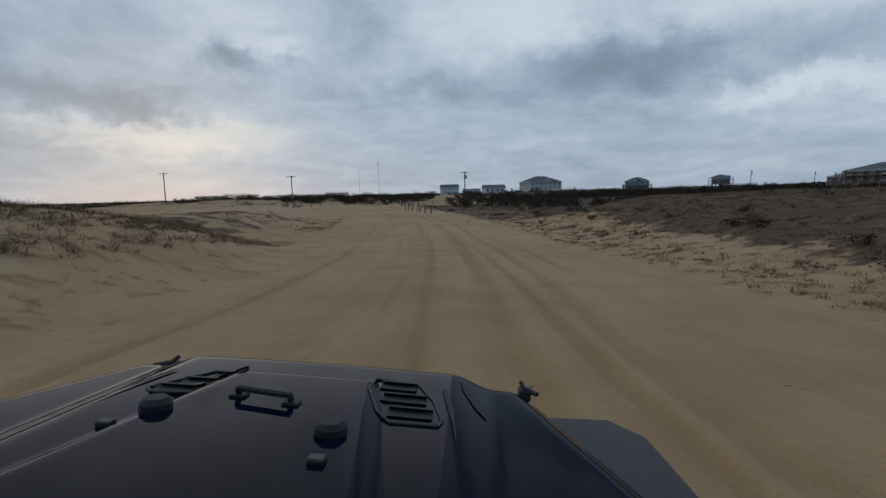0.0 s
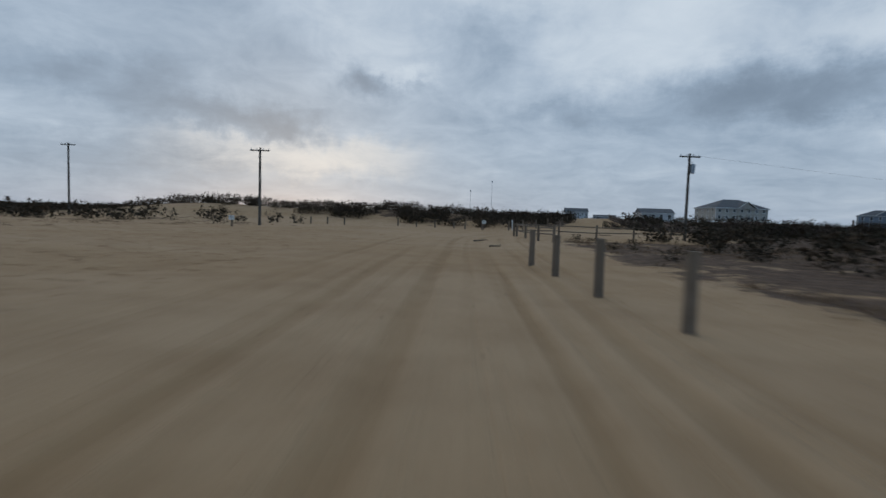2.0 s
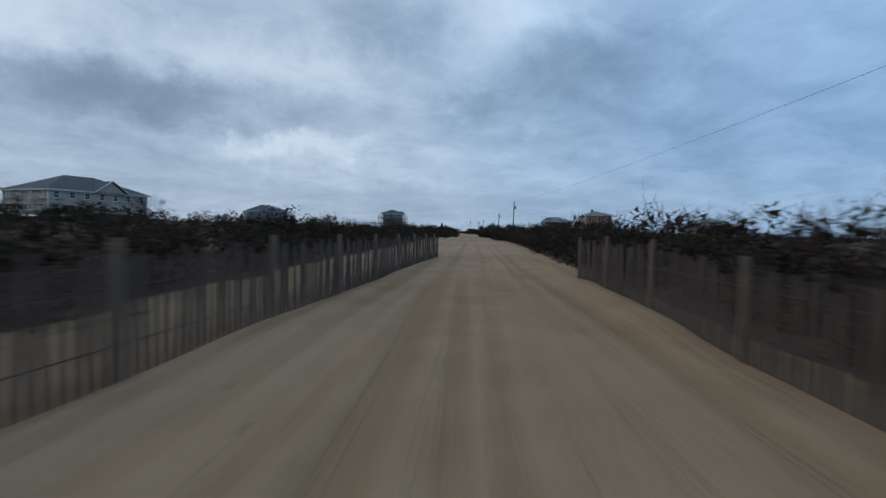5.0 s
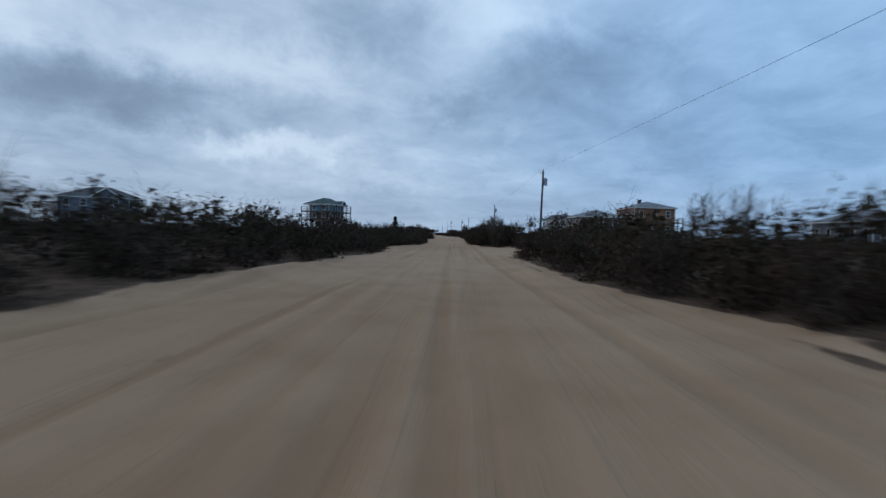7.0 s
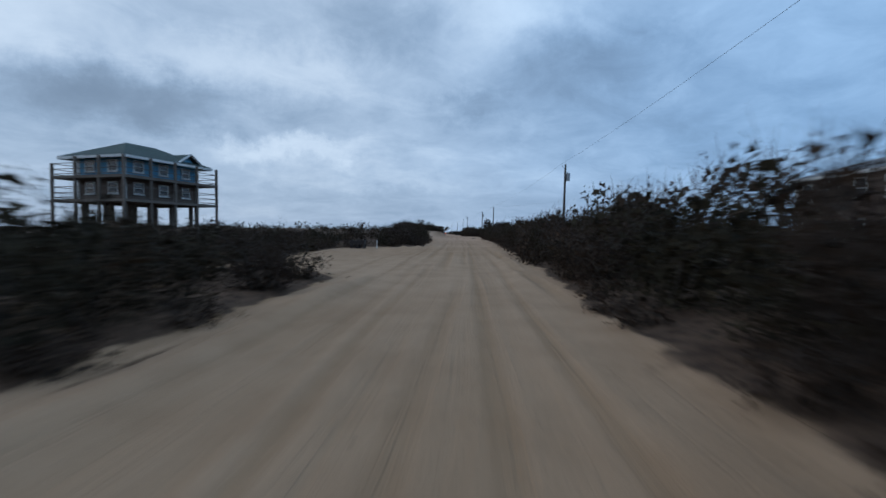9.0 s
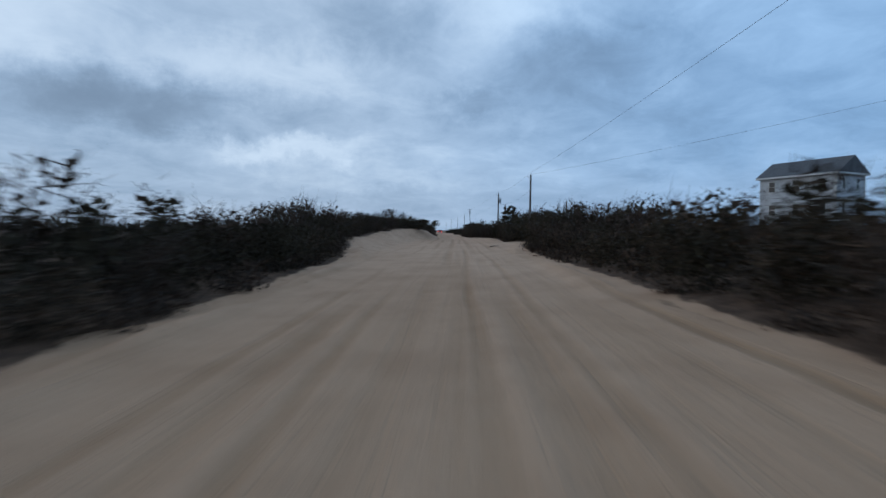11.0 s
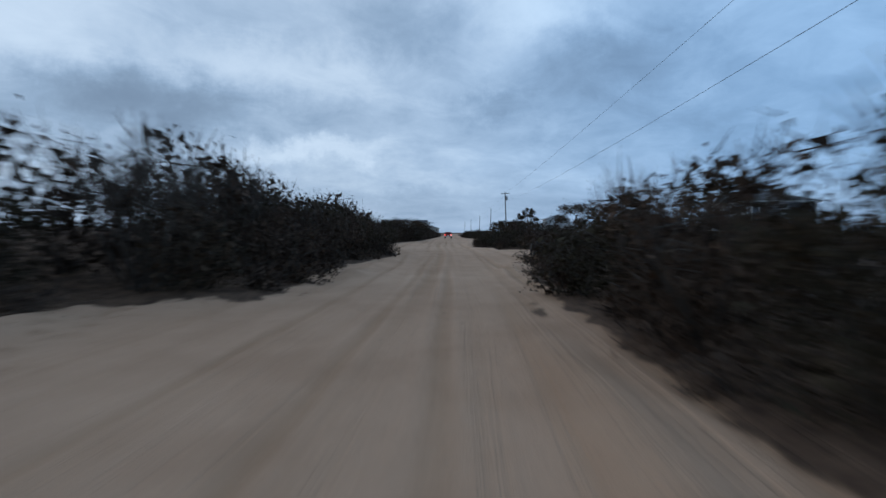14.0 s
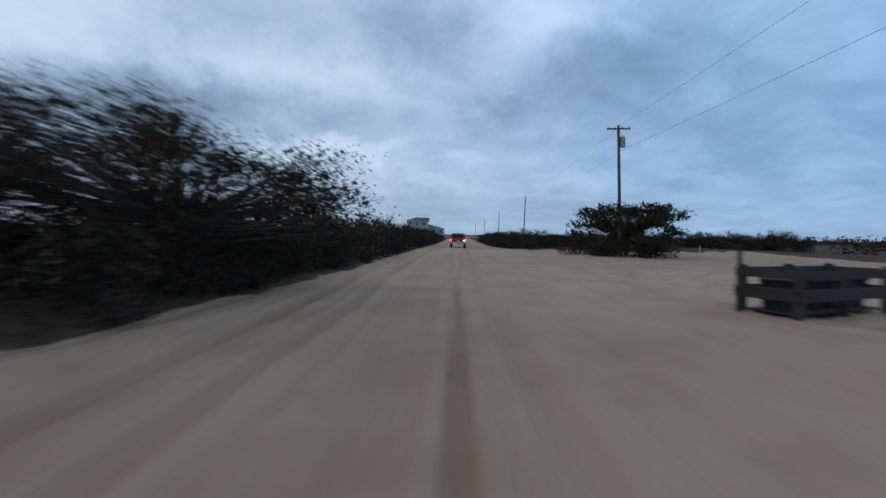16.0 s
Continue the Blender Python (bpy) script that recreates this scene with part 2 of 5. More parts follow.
SLAT = wood_mat("snow_fence_lath", (0.080, 0.054, 0.042))
STANDW = wood_mat("weathered_dark_wood", (0.048, 0.038, 0.033))
DECKW = wood_mat("deck_wood", (0.16, 0.13, 0.105))
STEEL = plain("galvanised_steel", (0.30, 0.32, 0.34), 0.45, 0.6)
CABLE = plain("cable_black", (0.02, 0.02, 0.022), 0.6)
PAPER = plain("sign_white", (0.62, 0.62, 0.60), 0.6)
GLASS = material("window_glass", glass_dark)
TRIM = plain("white_trim", (0.62, 0.62, 0.60), 0.6)
ROOF_GREY = roof_mat("roof_grey", (0.10, 0.10, 0.105))
ROOF_GREEN = roof_mat("roof_green", (0.055, 0.085, 0.08))
ROOF_PALE = roof_mat("roof_pale", (0.20, 0.21, 0.22))
SIDE_BEIGE = siding_mat("siding_beige", (0.40, 0.37, 0.32))
SIDE_BLUE = siding_mat("siding_blue", (0.10, 0.30, 0.46))
SIDE_WHITE = siding_mat("siding_white", (0.55, 0.56, 0.57))
SIDE_GREY = siding_mat("siding_grey", (0.16, 0.19, 0.23))
SIDE_BROWN = siding_mat("siding_brown", (0.105, 0.07, 0.052))
SIDE_RUST = siding_mat("siding_rust", (0.26, 0.135, 0.07))


def car_paint(n, s):
    co = n.add("ShaderNodeTexCoord").outputs["Object"]
    dust = n.noise(5.0, 6, 0.7, co)
    n.put(s, "Base Color", n.mix(n.span(dust, 0.45, 0.8, 0.0, 0.12), (0.003, 0.005, 0.013), (0.05, 0.045, 0.04)))
    n.put(s, "Roughness", n.span(dust, 0.3, 0.8, 0.03, 0.08))
    n.put(s, "IOR", 1.085)


JEEP_PAINT = material("dark_navy_paint", car_paint)
BLACK_PLASTIC = plain("black_plastic", (0.018, 0.018, 0.02), 0.6, 0, 0.2, 20.0, 0.002)
RUBBER = plain("black_rubber", (0.015, 0.015, 0.016), 0.8, 0, 0.2, 12.0, 0.004)
TRUCK_RED = plain("truck_red", (0.30, 0.022, 0.014), 0.35, 0.1, 0.12, 4.0, 0.0, 0.6)
CHROME = plain("dull_chrome", (0.55, 0.55, 0.56), 0.25, 0.9)


def lit(name, colour, power):
    def build(n, s):
        n.put(s, "Base Color", (*colour, 1))
        n.put(s, "Emission Color", (*colour, 1))
        n.put(s, "Emission Strength", power)
        n.put(s, "Roughness", 0.3)
    return material(name, build)


TAIL_RED = lit("tail_lamp_red", (1.0, 0.05, 0.03), 4.0)
TAIL_WHITE = lit("reversing_lamp", (1.0, 0.75, 0.55), 4.0)


def still_water(n, s):
    n.put(s, "Base Color", (0.03, 0.032, 0.03, 1))
    n.put(s, "Roughness", n.math("MULTIPLY", n.noise(6.0, 3, 0.5, place(n)), 0.12))
    n.put(s, "IOR", 1.33)


WATER = material("still_water", still_water)

# ---------------------------------------------------------------- mesh helpers
def mesh_of(name, verts, faces, mat=None, smooth=False):
    """A mesh from arrays; faces all with the same number of corners go the quick way."""
    me = bpy.data.meshes.new(name)
    if len({len(f) for f in faces[:50]}) == 1 and len(faces) > 300:
        v = np.asarray(verts, dtype=np.float32).reshape(-1, 3)
        f = np.asarray(faces, dtype=np.int32)
        k = f.shape[1]
        me.vertices.add(len(v))
        me.vertices.foreach_set("co", v.ravel())
        me.loops.add(f.size)
        me.loops.foreach_set("vertex_index", f.ravel())
        me.polygons.add(len(f))
        me.polygons.foreach_set("loop_start", np.arange(0, f.size, k, dtype=np.int32))
        me.update(calc_edges=True)
    else:
        me.from_pydata([tuple(v) for v in verts], [], [tuple(f) for f in faces])
    if mat:
        me.materials.append(mat)
    me.polygons.foreach_set("use_smooth", [smooth] * len(me.polygons))
    me.update()
    return me


def part(name, bm, mat, parent=None, label="", smooth=False):
    """Link a bmesh as one mesh object under a thing or a part."""
    me = bpy.data.meshes.new(name)
    bm.to_mesh(me)
    bm.free()
    me.materials.append(mat)
    if smooth:
        me.polygons.foreach_set("use_smooth", [True] * len(me.polygons))
    ob = new(name, me)
    if parent:
        ob.parent = parent
    if label:
        tagged(ob, label)
    return ob


def thing(name, m, label, category, group="", kind=""):
    ob = new(name)
    ob.matrix_world = m
    ob.empty_display_size = 0.2
    return tagged(ob, label, category, group, kind)


def box(bm, x0, y0, z0, x1, y1, z1, m=None, bevel=0.0):
    r = bmesh.ops.create_cube(bm, size=1.0)["verts"]
    t = Matrix.Translation(((x0 + x1) / 2, (y0 + y1) / 2, (z0 + z1) / 2)) @ Matrix.Diagonal((abs(x1 - x0), abs(y1 - y0), abs(z1 - z0), 1))
    bmesh.ops.transform(bm, matrix=(m @ t if m else t), verts=r)
    if bevel:
        e = list({e for v in r for e in v.link_edges})
        bmesh.ops.bevel(bm, geom=e, offset=bevel, segments=2, affect="EDGES", profile=0.5)
    return r


def rod(bm, a, b, r0, r1=None, sides=6):
    a, b = Vector(a), Vector(b)
    r1 = r0 if r1 is None else r1
    d = b - a
    v = bmesh.ops.create_cone(bm, cap_ends=True, segments=sides, radius1=r0, radius2=r1, depth=d.length)["verts"]
    m = Matrix.Translation((a + b) / 2) @ d.to_track_quat("Z", "Y").to_matrix().to_4x4()
    bmesh.ops.transform(bm, matrix=m, verts=v)
    return v


def fresh(*boxes, bevel=0.0):
    bm = bmesh.new()
    for b in boxes:
        box(bm, *b, bevel=bevel)
    return bm


# ---------------------------------------------------------------- plan of the road
ROAD = np.array([(3.0, -60.0), (1.2, -20.0), (0.0, 0.0), (-1.1, 16.9), (-3.3, 34.8), (-6.8, 53.4), (-11.4, 71.7), (-16.0, 89.1), (-19.8, 104.7), (-20.6, 111.7), (-20.0, 117.9), (-18.2, 123.5), (-15.0, 128.7), (-10.7, 133.7), (-5.2, 138.8), (59.7, 191.9), (114.7, 236.6), (182.6, 293.4), (223.0, 328.1), (249.5, 351.8), (275.3, 376.3), (287.7, 389.0), (300.3, 401.3), (321.6, 421.7), (343.2, 442.2), (400.0, 496.0), (470.0, 562.5), (820.0, 895.0)])


def spline(points, step):
    """Smooth line through points, at even steps."""
    out = []
    p = [points[0] * 2 - points[1], *points, points[-1] * 2 - points[-2]]
    for k in range(1, len(p) - 2):
        a, b, c, d = (np.asarray(q, float) for q in p[k - 1:k + 3])
        la, lb, lc = (max(1e-6, np.linalg.norm(v)) ** 0.5 for v in (b - a, c - b, d - c))
        m1 = (c - b) - lb * ((c - a) / (la + lb) - (b - a) / la)
        m2 = (c - b) + lb * ((d - c) / lc - (d - b) / (lb + lc))
        n = max(2, int(np.linalg.norm(c - b) / step * 2))
        for i in range(n):
            u = i / n
            out.append((2*u**3 - 3*u**2 + 1) * b + (u**3 - 2*u**2 + u) * m1 + (-2*u**3 + 3*u**2) * c + (u**3 - u**2) * m2)
    out.append(np.asarray(points[-1], float))
    out = np.array(out)
    s = np.concatenate([[0], np.cumsum(np.hypot(*np.diff(out, axis=0).T))])
    g = np.arange(0, s[-1], step)
    return np.stack([np.interp(g, s, out[:, 0]), np.interp(g, s, out[:, 1])], 1)


LINE = spline(ROAD, 0.5)
S0 = float(np.argmin(np.hypot(LINE[:, 0], LINE[:, 1])) * 0.5)     # arc length of the start of the drive
LINE_S = np.arange(len(LINE)) * 0.5 - S0
TAN = np.gradient(LINE, axis=0)
TAN /= np.linalg.norm(TAN, axis=1)[:, None]


def on_road(s, side):
    """World x, y at s metres along the drive and side metres to its right."""
    x, y = np.interp(s, LINE_S, LINE[:, 0]), np.interp(s, LINE_S, LINE[:, 1])
    tx, ty = np.interp(s, LINE_S, TAN[:, 0]), np.interp(s, LINE_S, TAN[:, 1])
    return x + ty * side, y - tx * side


def road_angle(s):
    return math.degrees(math.atan2(np.interp(s, LINE_S, TAN[:, 1]), np.interp(s, LINE_S, TAN[:, 0])))


def road_coords(x, y):
    """s and side of many points (arrays)."""
    x, y = np.atleast_1d(x).astype(float), np.atleast_1d(y).astype(float)
    s, side = np.empty(len(x)), np.empty(len(x))
    coarse = LINE[::6]
    for a in range(0, len(x), 4000):
        px, py = x[a:a + 4000], y[a:a + 4000]
        k = np.argmin((px[:, None] - coarse[None, :, 0]) ** 2 + (py[:, None] - coarse[None, :, 1]) ** 2, 1) * 6
        best = None
        for j in range(-5, 6):
            q = np.clip(k + j, 0, len(LINE) - 1)
            d = (px - LINE[q, 0]) ** 2 + (py - LINE[q, 1]) ** 2
            if best is None:
                best, bq = d, q
            else:
                bq = np.where(d < best, q, bq)
                best = np.minimum(d, best)
        rx, ry = px - LINE[bq, 0], py - LINE[bq, 1]
        s[a:a + 4000] = LINE_S[bq] + rx * TAN[bq, 0] + ry * TAN[bq, 1]
        side[a:a + 4000] = rx * TAN[bq, 1] - ry * TAN[bq, 0]
    return s, side


# edges of the vegetation left and right of the drive: s, left, right
EDGES = np.array([(-80, 9, 6), (0, 9, 6.5), (30, 9, 9), (60, 9, 12), (105, 30, 14), (130, 28, 16), (146, 12, 14), (149, 12, 3.6), (165, 5.5, 3.8), (200, 6.2, 4.8),
                  (238, 6.2, 5.6), (245, 6.2, 3.9), (253, 5.6, 4.1), (264, 5.2, 4.3), (269, 5.6, 15), (278, 6.6, 15), (284, 4.8, 15), (288, 4.4, 5.0), (293, 4.2, 2.7), (310, 4.4, 2.7), (317, 4.4, 3.0),
                  (321, 11, 3.2), (346, 11, 4), (351, 4.2, 4), (370, 5.0, 4.5), (398, 6.6, 4.7), (404, 7.6, 4.6), (410, 9, 5.2), (416, 10, 6), (419, 10, 14), (428, 10, 14), (432, 10, 5.6), (444, 9.0, 6.0),
                  (455, 6.9, 6.6), (461, 6.3, 4.4), (465, 10, 3.2), (468, 10.5, 2.7), (474, 10.5, 2.3), (477, 5.4, 2.3), (480, 5.4, 2.3), (482, 8, 2.4), (487, 8, 2.4), (489, 4.2, 2.4), (496, 4.8, 2.7), (501, 4.8, 4.0), (506, 4.2, 4.6), (508, 4.0, 9.5), (512, 3.6, 9.5), (514, 4.2, 10), (516, 5.0, 20),
                  (520, 6.6, 20), (523, 7.4, 5), (526, 7.4, 3.5), (529, 7.4, 3.2), (541, 7.2, 4.0), (549, 6.6, 4.4), (554, 5.6, 6), (556, 5.4, 26), (562, 4.8, 26), (569, 4.4, 26), (600, 4.2, 30), (604, 4.0, 5.5), (615, 3.6, 4.5), (660, 3.6, 4.2), (1000, 4, 4)])


def edge(s, right):
    return np.interp(s, EDGES[:, 0], EDGES[:, 2 if right else 1])


def fbm(x, y, seed=0.0):
    """Smooth uneven field of arrays, about -1 to 1."""
    v = np.zeros_like(x)
    rng = np.random.RandomState(int(seed * 10) + 7)
    for k in range(5):
        f = 1.9 ** k
        for _ in range(3):
            a, p = rng.uniform(0, 2 * np.pi), rng.uniform(0, 6.28)
            v += np.sin((x * np.cos(a) + y * np.sin(a)) * f + p + 1.3 * np.sin((x * np.sin(a) - y * np.cos(a)) * f * 0.7 + p)) / (1.6 ** k * 3)
    return v * 0.55


def smooth(v, a, b):
    u = np.clip((v - a) / (b - a), 0, 1)
    return u * u * (3 - 2 * u)


def bell(v, c, w):
    return np.exp(-((v - c) / w) ** 2)


def height(x, y):
    """Ground height (arrays), and how much litter and grass covers it."""
    x, y = np.atleast_1d(x).astype(float), np.atleast_1d(y).astype(float)
    s, side = road_coords(x, y)
    out = np.abs(side)
    lump = fbm(x * 0.12, y * 0.12, 1)
    h = np.where(s < 34, 1.2 * np.clip(1 - s / 34, 0, 1.7) ** 2, 0.0)
    first = smooth(s, 118, 100)                      # dunes before the corner
    left = side < 0
    # dune with grass along the first stretch, on the left
    h = h + first * np.where(left, (smooth(out, 5.5, 12.5) * (2.2 + 0.5 * lump) * smooth(s, 30, 14) + smooth(out, 8, 17) * (1.6 + 0.5 * lump) * smooth(s, 84, 64) * smooth(s, 14, 30)), 0)
    h = h + first * np.where(left, smooth(out, 9, 30) * 0.5 * (1 + lump) * smooth(s, 30, 70), 0)
    h = h + first * np.where(~left, smooth(out, 5, 18) * (2.0 + 0.7 * lump) * smooth(s, 52, 36), 0)
    # hills under the thicket beyond the open sand
    h = h + bell(x, -46, 22) * bell(y, 156, 12) * 2.2 + bell(x, -75, 20) * bell(y, 142, 13) * 2.4 + bell(x, -14, 26) * bell(y, 178, 20) * 1.5
    h = h + bell(x, 30, 34) * bell(y, 240, 40) * 2.0
    # second stretch: verges and the sand bank
    second = smooth(s, 150, 175)
    e = np.where(left, edge(s, False), edge(s, True))
    h = h + second * smooth(out, e - 1.0, e + 2.5) * (0.18 + 0.16 * lump)
    h = h + np.where(left, smooth(s, 398, 422) * smooth(s, 472, 458) * smooth(out, e - 4.2, e + 0.2) * (1.05 + 0.75 * smooth(s, 426, 446) + 0.2 * lump), 0)
    h = h + np.where(left, bell(s, 500, 20) * smooth(out, 7.0, 13) * 1.4, 0)
    h = h + second * smooth(out, 14, 45) * (0.35 + 0.4 * lump)
    h = h + fbm(x * 0.5, y * 0.5, 2) * 0.09 * smooth(out, 3.2, 6.5) + fbm(x * 1.3, y * 1.3, 3) * 0.06 * smooth(out, 3.2, 5.5)
    h = h + np.where(left, smooth(s, 398, 422) * smooth(s, 472, 458) * smooth(out, e - 4.2, e - 2.5), 0) * (0.10 * fbm(x * 0.9, y * 0.9, 12) + 0.05 * fbm(x * 2.2, y * 2.2, 13))
    field = (side > 6) & (side < 40) & (s > 266) & (s < 286)
    cover = np.where(s > 150, smooth(out, e - 0.9, e + 0.6), 0)
    cover = np.where(s <= 150, np.where(left, (0.30 + 0.22 * smooth(s, 40, 25)) * smooth(out, 8, 14) * (0.9 + lump), 0.95 * smooth(out, e - 1, e + 4) * (1 + 0.35 * lump)), cover)
    cover = np.where((s > 52) & (s < 112) & ~left, np.maximum(cover, 0.66 * smooth(out, 3.5, 8)), cover)
    cover = np.where(field, np.maximum(cover, 0.62 * smooth(out, 6, 10)), cover)
    cover = np.where((s > 500) & (s < 514) & ~left, np.maximum(cover, 0.6 * smooth(out, 3.0, 4.6)), cover)
    ragged = smooth(fbm(x * 0.35, y * 0.35, 41), -0.35, 0.35)
    h = h + second * ragged * 0.19 * bell(out, e - 1.15, 0.4)
    cover = np.where(s > 165, np.maximum(cover, 0.46 * bell(out, e - 0.75 + 0.3 * lump, 0.28) * smooth(fbm(x * 0.2, y * 0.2, 43), -0.3, 0.3)), cover)
    far = smooth(np.hypot(x - 60, y - 180), 150, 260)
    cover = np.maximum(cover, far * smooth(out, np.maximum(7, e - 0.5), np.maximum(9, e + 1.5)))
    side_road = (x < 0) & (s > 90) & (s < 170) & (np.abs(x + 11.2 + np.maximum(0, y - 165) * 0.08) < 4.5) & (y > 120)
    wood = (y > 140) & (x < -2) & (s < 185) & (out > 15)
    cover = np.where(wood, np.maximum(cover, 0.6 * smooth(y + 3 * lump, 140, 150)), cover)
    cover = np.where(side_road, 0, cover)
    return h, cover


def ground_z(x, y):
    return float(height(np.array([x]), np.array([y]))[0][0])


# ---------------------------------------------------------------- ground and road
def attribute(me, name, values):
    a = me.attributes.new(name, "FLOAT", "POINT")
    a.data.foreach_set("value", np.asarray(values, dtype=np.float32))


def axis_steps(a, b, step, far):
    mid = list(np.arange(a, b, step))
    lo, hi, d = [], [], step
    p, q = a, mid[-1]
    while p > -far:
        d *= 1.35
        p -= d
        q += d
        lo.append(p)
        hi.append(q)
    return np.array(lo[::-1] + mid + hi)


def build_ground():
    xs, ys = axis_steps(-100, 390, 1.6, 3500), axis_steps(-30, 480, 1.6, 3500)
    X, Y = np.meshgrid(xs, ys)
    x, y = X.ravel(), Y.ravel()
    h, cover = height(x, y)
    s, side = road_coords(x, y)
    h = h - 0.16 * smooth(np.abs(side), 8.0, 6.0)           # bed for the driven sand
    n, m = len(xs), len(ys)
    i = np.arange(n * m).reshape(m, n)
    faces = np.stack([i[:-1, :-1], i[:-1, 1:], i[1:, 1:], i[1:, :-1]], -1).reshape(-1, 4)
    me = mesh_of("ground", np.stack([x, y, h], 1), faces, SAND, True)
    attribute(me, "cover", cover)
    attribute(me, "pale", 0.45 * smooth(s, 150, 230) + 0.55 * smooth(s, 330, 420))
    attribute(me, "heath", smooth(s, 150, 120) * smooth(side, 3, 7))
    tagged(new("ground", me), "pale dune sand with brown litter and grass", "ground", kind="structure")


def sand_track(name, label, ss, at, half, cells, tracks, lift=0.0, seed=0):
    """A strip of driven sand with wheel ruts; its edges dip into the ground."""
    ll = np.linspace(-half, half, cells)
    S, L = np.meshgrid(ss, ll, indexing="ij")
    s, l = S.ravel(), L.ravel()
    x, y = at(s, l)
    h, cover = height(x, y)
    z, damp = np.zeros_like(s), np.zeros_like(s)
    for k, (o, w, d, drift) in enumerate(tracks):
        k += seed
        c = np.repeat(o + drift * fbm(ss * 0.045, ss * 0 + k * 4.7, k) + 0.05 * fbm(ss * 0.5, ss * 0 + k, k + 1), cells)
        on = np.repeat(smooth(fbm(ss * 0.06, ss * 0 + k * 9.1, k + 3), -0.25, 0.25), cells)
        u = (l - c) / w
        z += on * d * (-np.exp(-u ** 2) + 0.6 * np.exp(-((np.abs(u) - 1.8) / 0.55) ** 2))
        damp += on * 0.55 * np.exp(-(u / 1.15) ** 6) - on * 0.2 * np.exp(-((np.abs(u) - 1.9) / 0.6) ** 2)
    streak = fbm(l * 2.6 + 0.5 * fbm(s * 0.05, s * 0, 3), s * 0.035, seed + 4)
    z += 0.022 * fbm(x * 1.1, y * 1.1, 8) + 0.010 * fbm(x * 4, y * 4, 9) + 0.007 * streak
    damp += 0.25 * smooth(fbm(x * 0.16, y * 0.16, 23), 0.0, 0.6)
    f = half / 8.4
    band = (4.6 + 0.9 * fbm(s * 0.05, s * 0 + 3, 5)) * f
    z = h + lift + z * smooth(np.abs(l), 6.8 * f, 4.6 * f) - 0.02 * smooth(np.abs(l), 3.0, 0.0)
    z -= (0.22 + lift) * smooth(np.abs(l) + 0.5 * f * fbm(x * 0.4, y * 0.4, 11), 7.0 * f, 8.2 * f)
    ends = np.repeat(smooth(np.minimum(ss - ss[0], ss[-1] - ss), 1.0, 14.0), cells)
    z -= 0.3 * (1 - ends)
    damp = ends * np.clip(damp, 0, 1) * smooth(np.abs(l), band + 1.6 * f, band - 0.6 * f)
    n, m = len(ll), len(ss)
    i = np.arange(n * m).reshape(m, n)
    faces = np.stack([i[:-1, :-1], i[1:, :-1], i[1:, 1:], i[:-1, 1:]], -1).reshape(-1, 4)[:, ::-1]
    me = mesh_of(name, np.stack([x, y, z], 1), faces, SAND, True)
    attribute(me, "cover", cover)
    attribute(me, "damp", damp)
    attribute(me, "pale", 0.45 * smooth(s, 150, 230) + 0.55 * smooth(s, 330, 420) if lift == 0 else s * 0)
    attribute(me, "driven", ends * smooth(np.abs(l), band + 2.0 * f, band - 0.5 * f))
    attribute(me, "heath", smooth(s, 150, 120) * smooth(l, 3, 7))
    attribute(me, "across", l + 0.9 * fbm(s * 0.035, s * 0 + 2.0, 6) + 0.35 * fbm(l * 0.5, s * 0.05, 7))
    attribute(me, "along", s + 300 * seed)
    tagged(new(name, me), label, "road", kind="structure")


def build_roads():
    ss = np.concatenate([np.arange(-25, 100, 0.9), np.arange(100, 150, 0.5), np.arange(150, 590, 1.0), np.arange(590, 860, 3)])
    # wheel tracks: offset, half width, depth, slow drift
    tracks = [(-0.80, 0.20, 0.042, 0.22), (0.85, 0.20, 0.042, 0.22), (-2.2, 0.17, 0.036, 0.7), (-0.25, 0.12, 0.028, 0.6), (2.1, 0.16, 0.036, 0.6), (-1.45, 0.10, 0.024, 0.6), (0.25, 0.11, 0.026, 0.5),
              (-3.4, 0.18, 0.038, 0.8), (3.3, 0.14, 0.032, 0.7), (1.4, 0.10, 0.024, 0.5), (-4.6, 0.16, 0.03, 0.9), (-2.9, 0.10, 0.024, 0.9)]
    sand_track("road", "rutted track of driven yellow sand", ss, on_road, 8.4, 190, tracks)
    side = spline(np.array([(-19.8, 104.0), (-19.4, 114.0), (-16.2, 126.0), (-12.6, 140.0), (-11.2, 165.0), (-14.0, 200.0)]), 0.5)
    st = np.gradient(side, axis=0)
    st /= np.linalg.norm(st, axis=1)[:, None]
    q = np.arange(len(side)) * 0.5

    def at(s, l):
        tx, ty = np.interp(s, q, st[:, 0]), np.interp(s, q, st[:, 1])
        return np.interp(s, q, side[:, 0]) + ty * l, np.interp(s, q, side[:, 1]) - tx * l
    sand_track("side_road", "side track of driven yellow sand", np.arange(0, q[-1], 0.5), at, 4.6, 110, tracks[:9], 0.03, 20)


build_ground()
build_roads()

# ---------------------------------------------------------------- vegetation

def leaf_faces(rng, p, size):
    """One small triangle for each point, turned at random."""
    u, v = rng.normal(size=p.shape), rng.normal(size=p.shape)
    u /= np.linalg.norm(u, axis=1)[:, None]
    v -= u * (u * v).sum(1)[:, None]
    v /= np.linalg.norm(v, axis=1)[:, None]
    q = (size * rng.uniform(0.5, 1.4, len(p)))[:, None]
    lv = np.stack([p - u * q * 0.72, p + v * q * 0.8, p + u * q * 0.72], 1).reshape(-1, 3)
    return lv, [(3 * k, 3 * k + 1, 3 * k + 2) for k in range(len(p))]


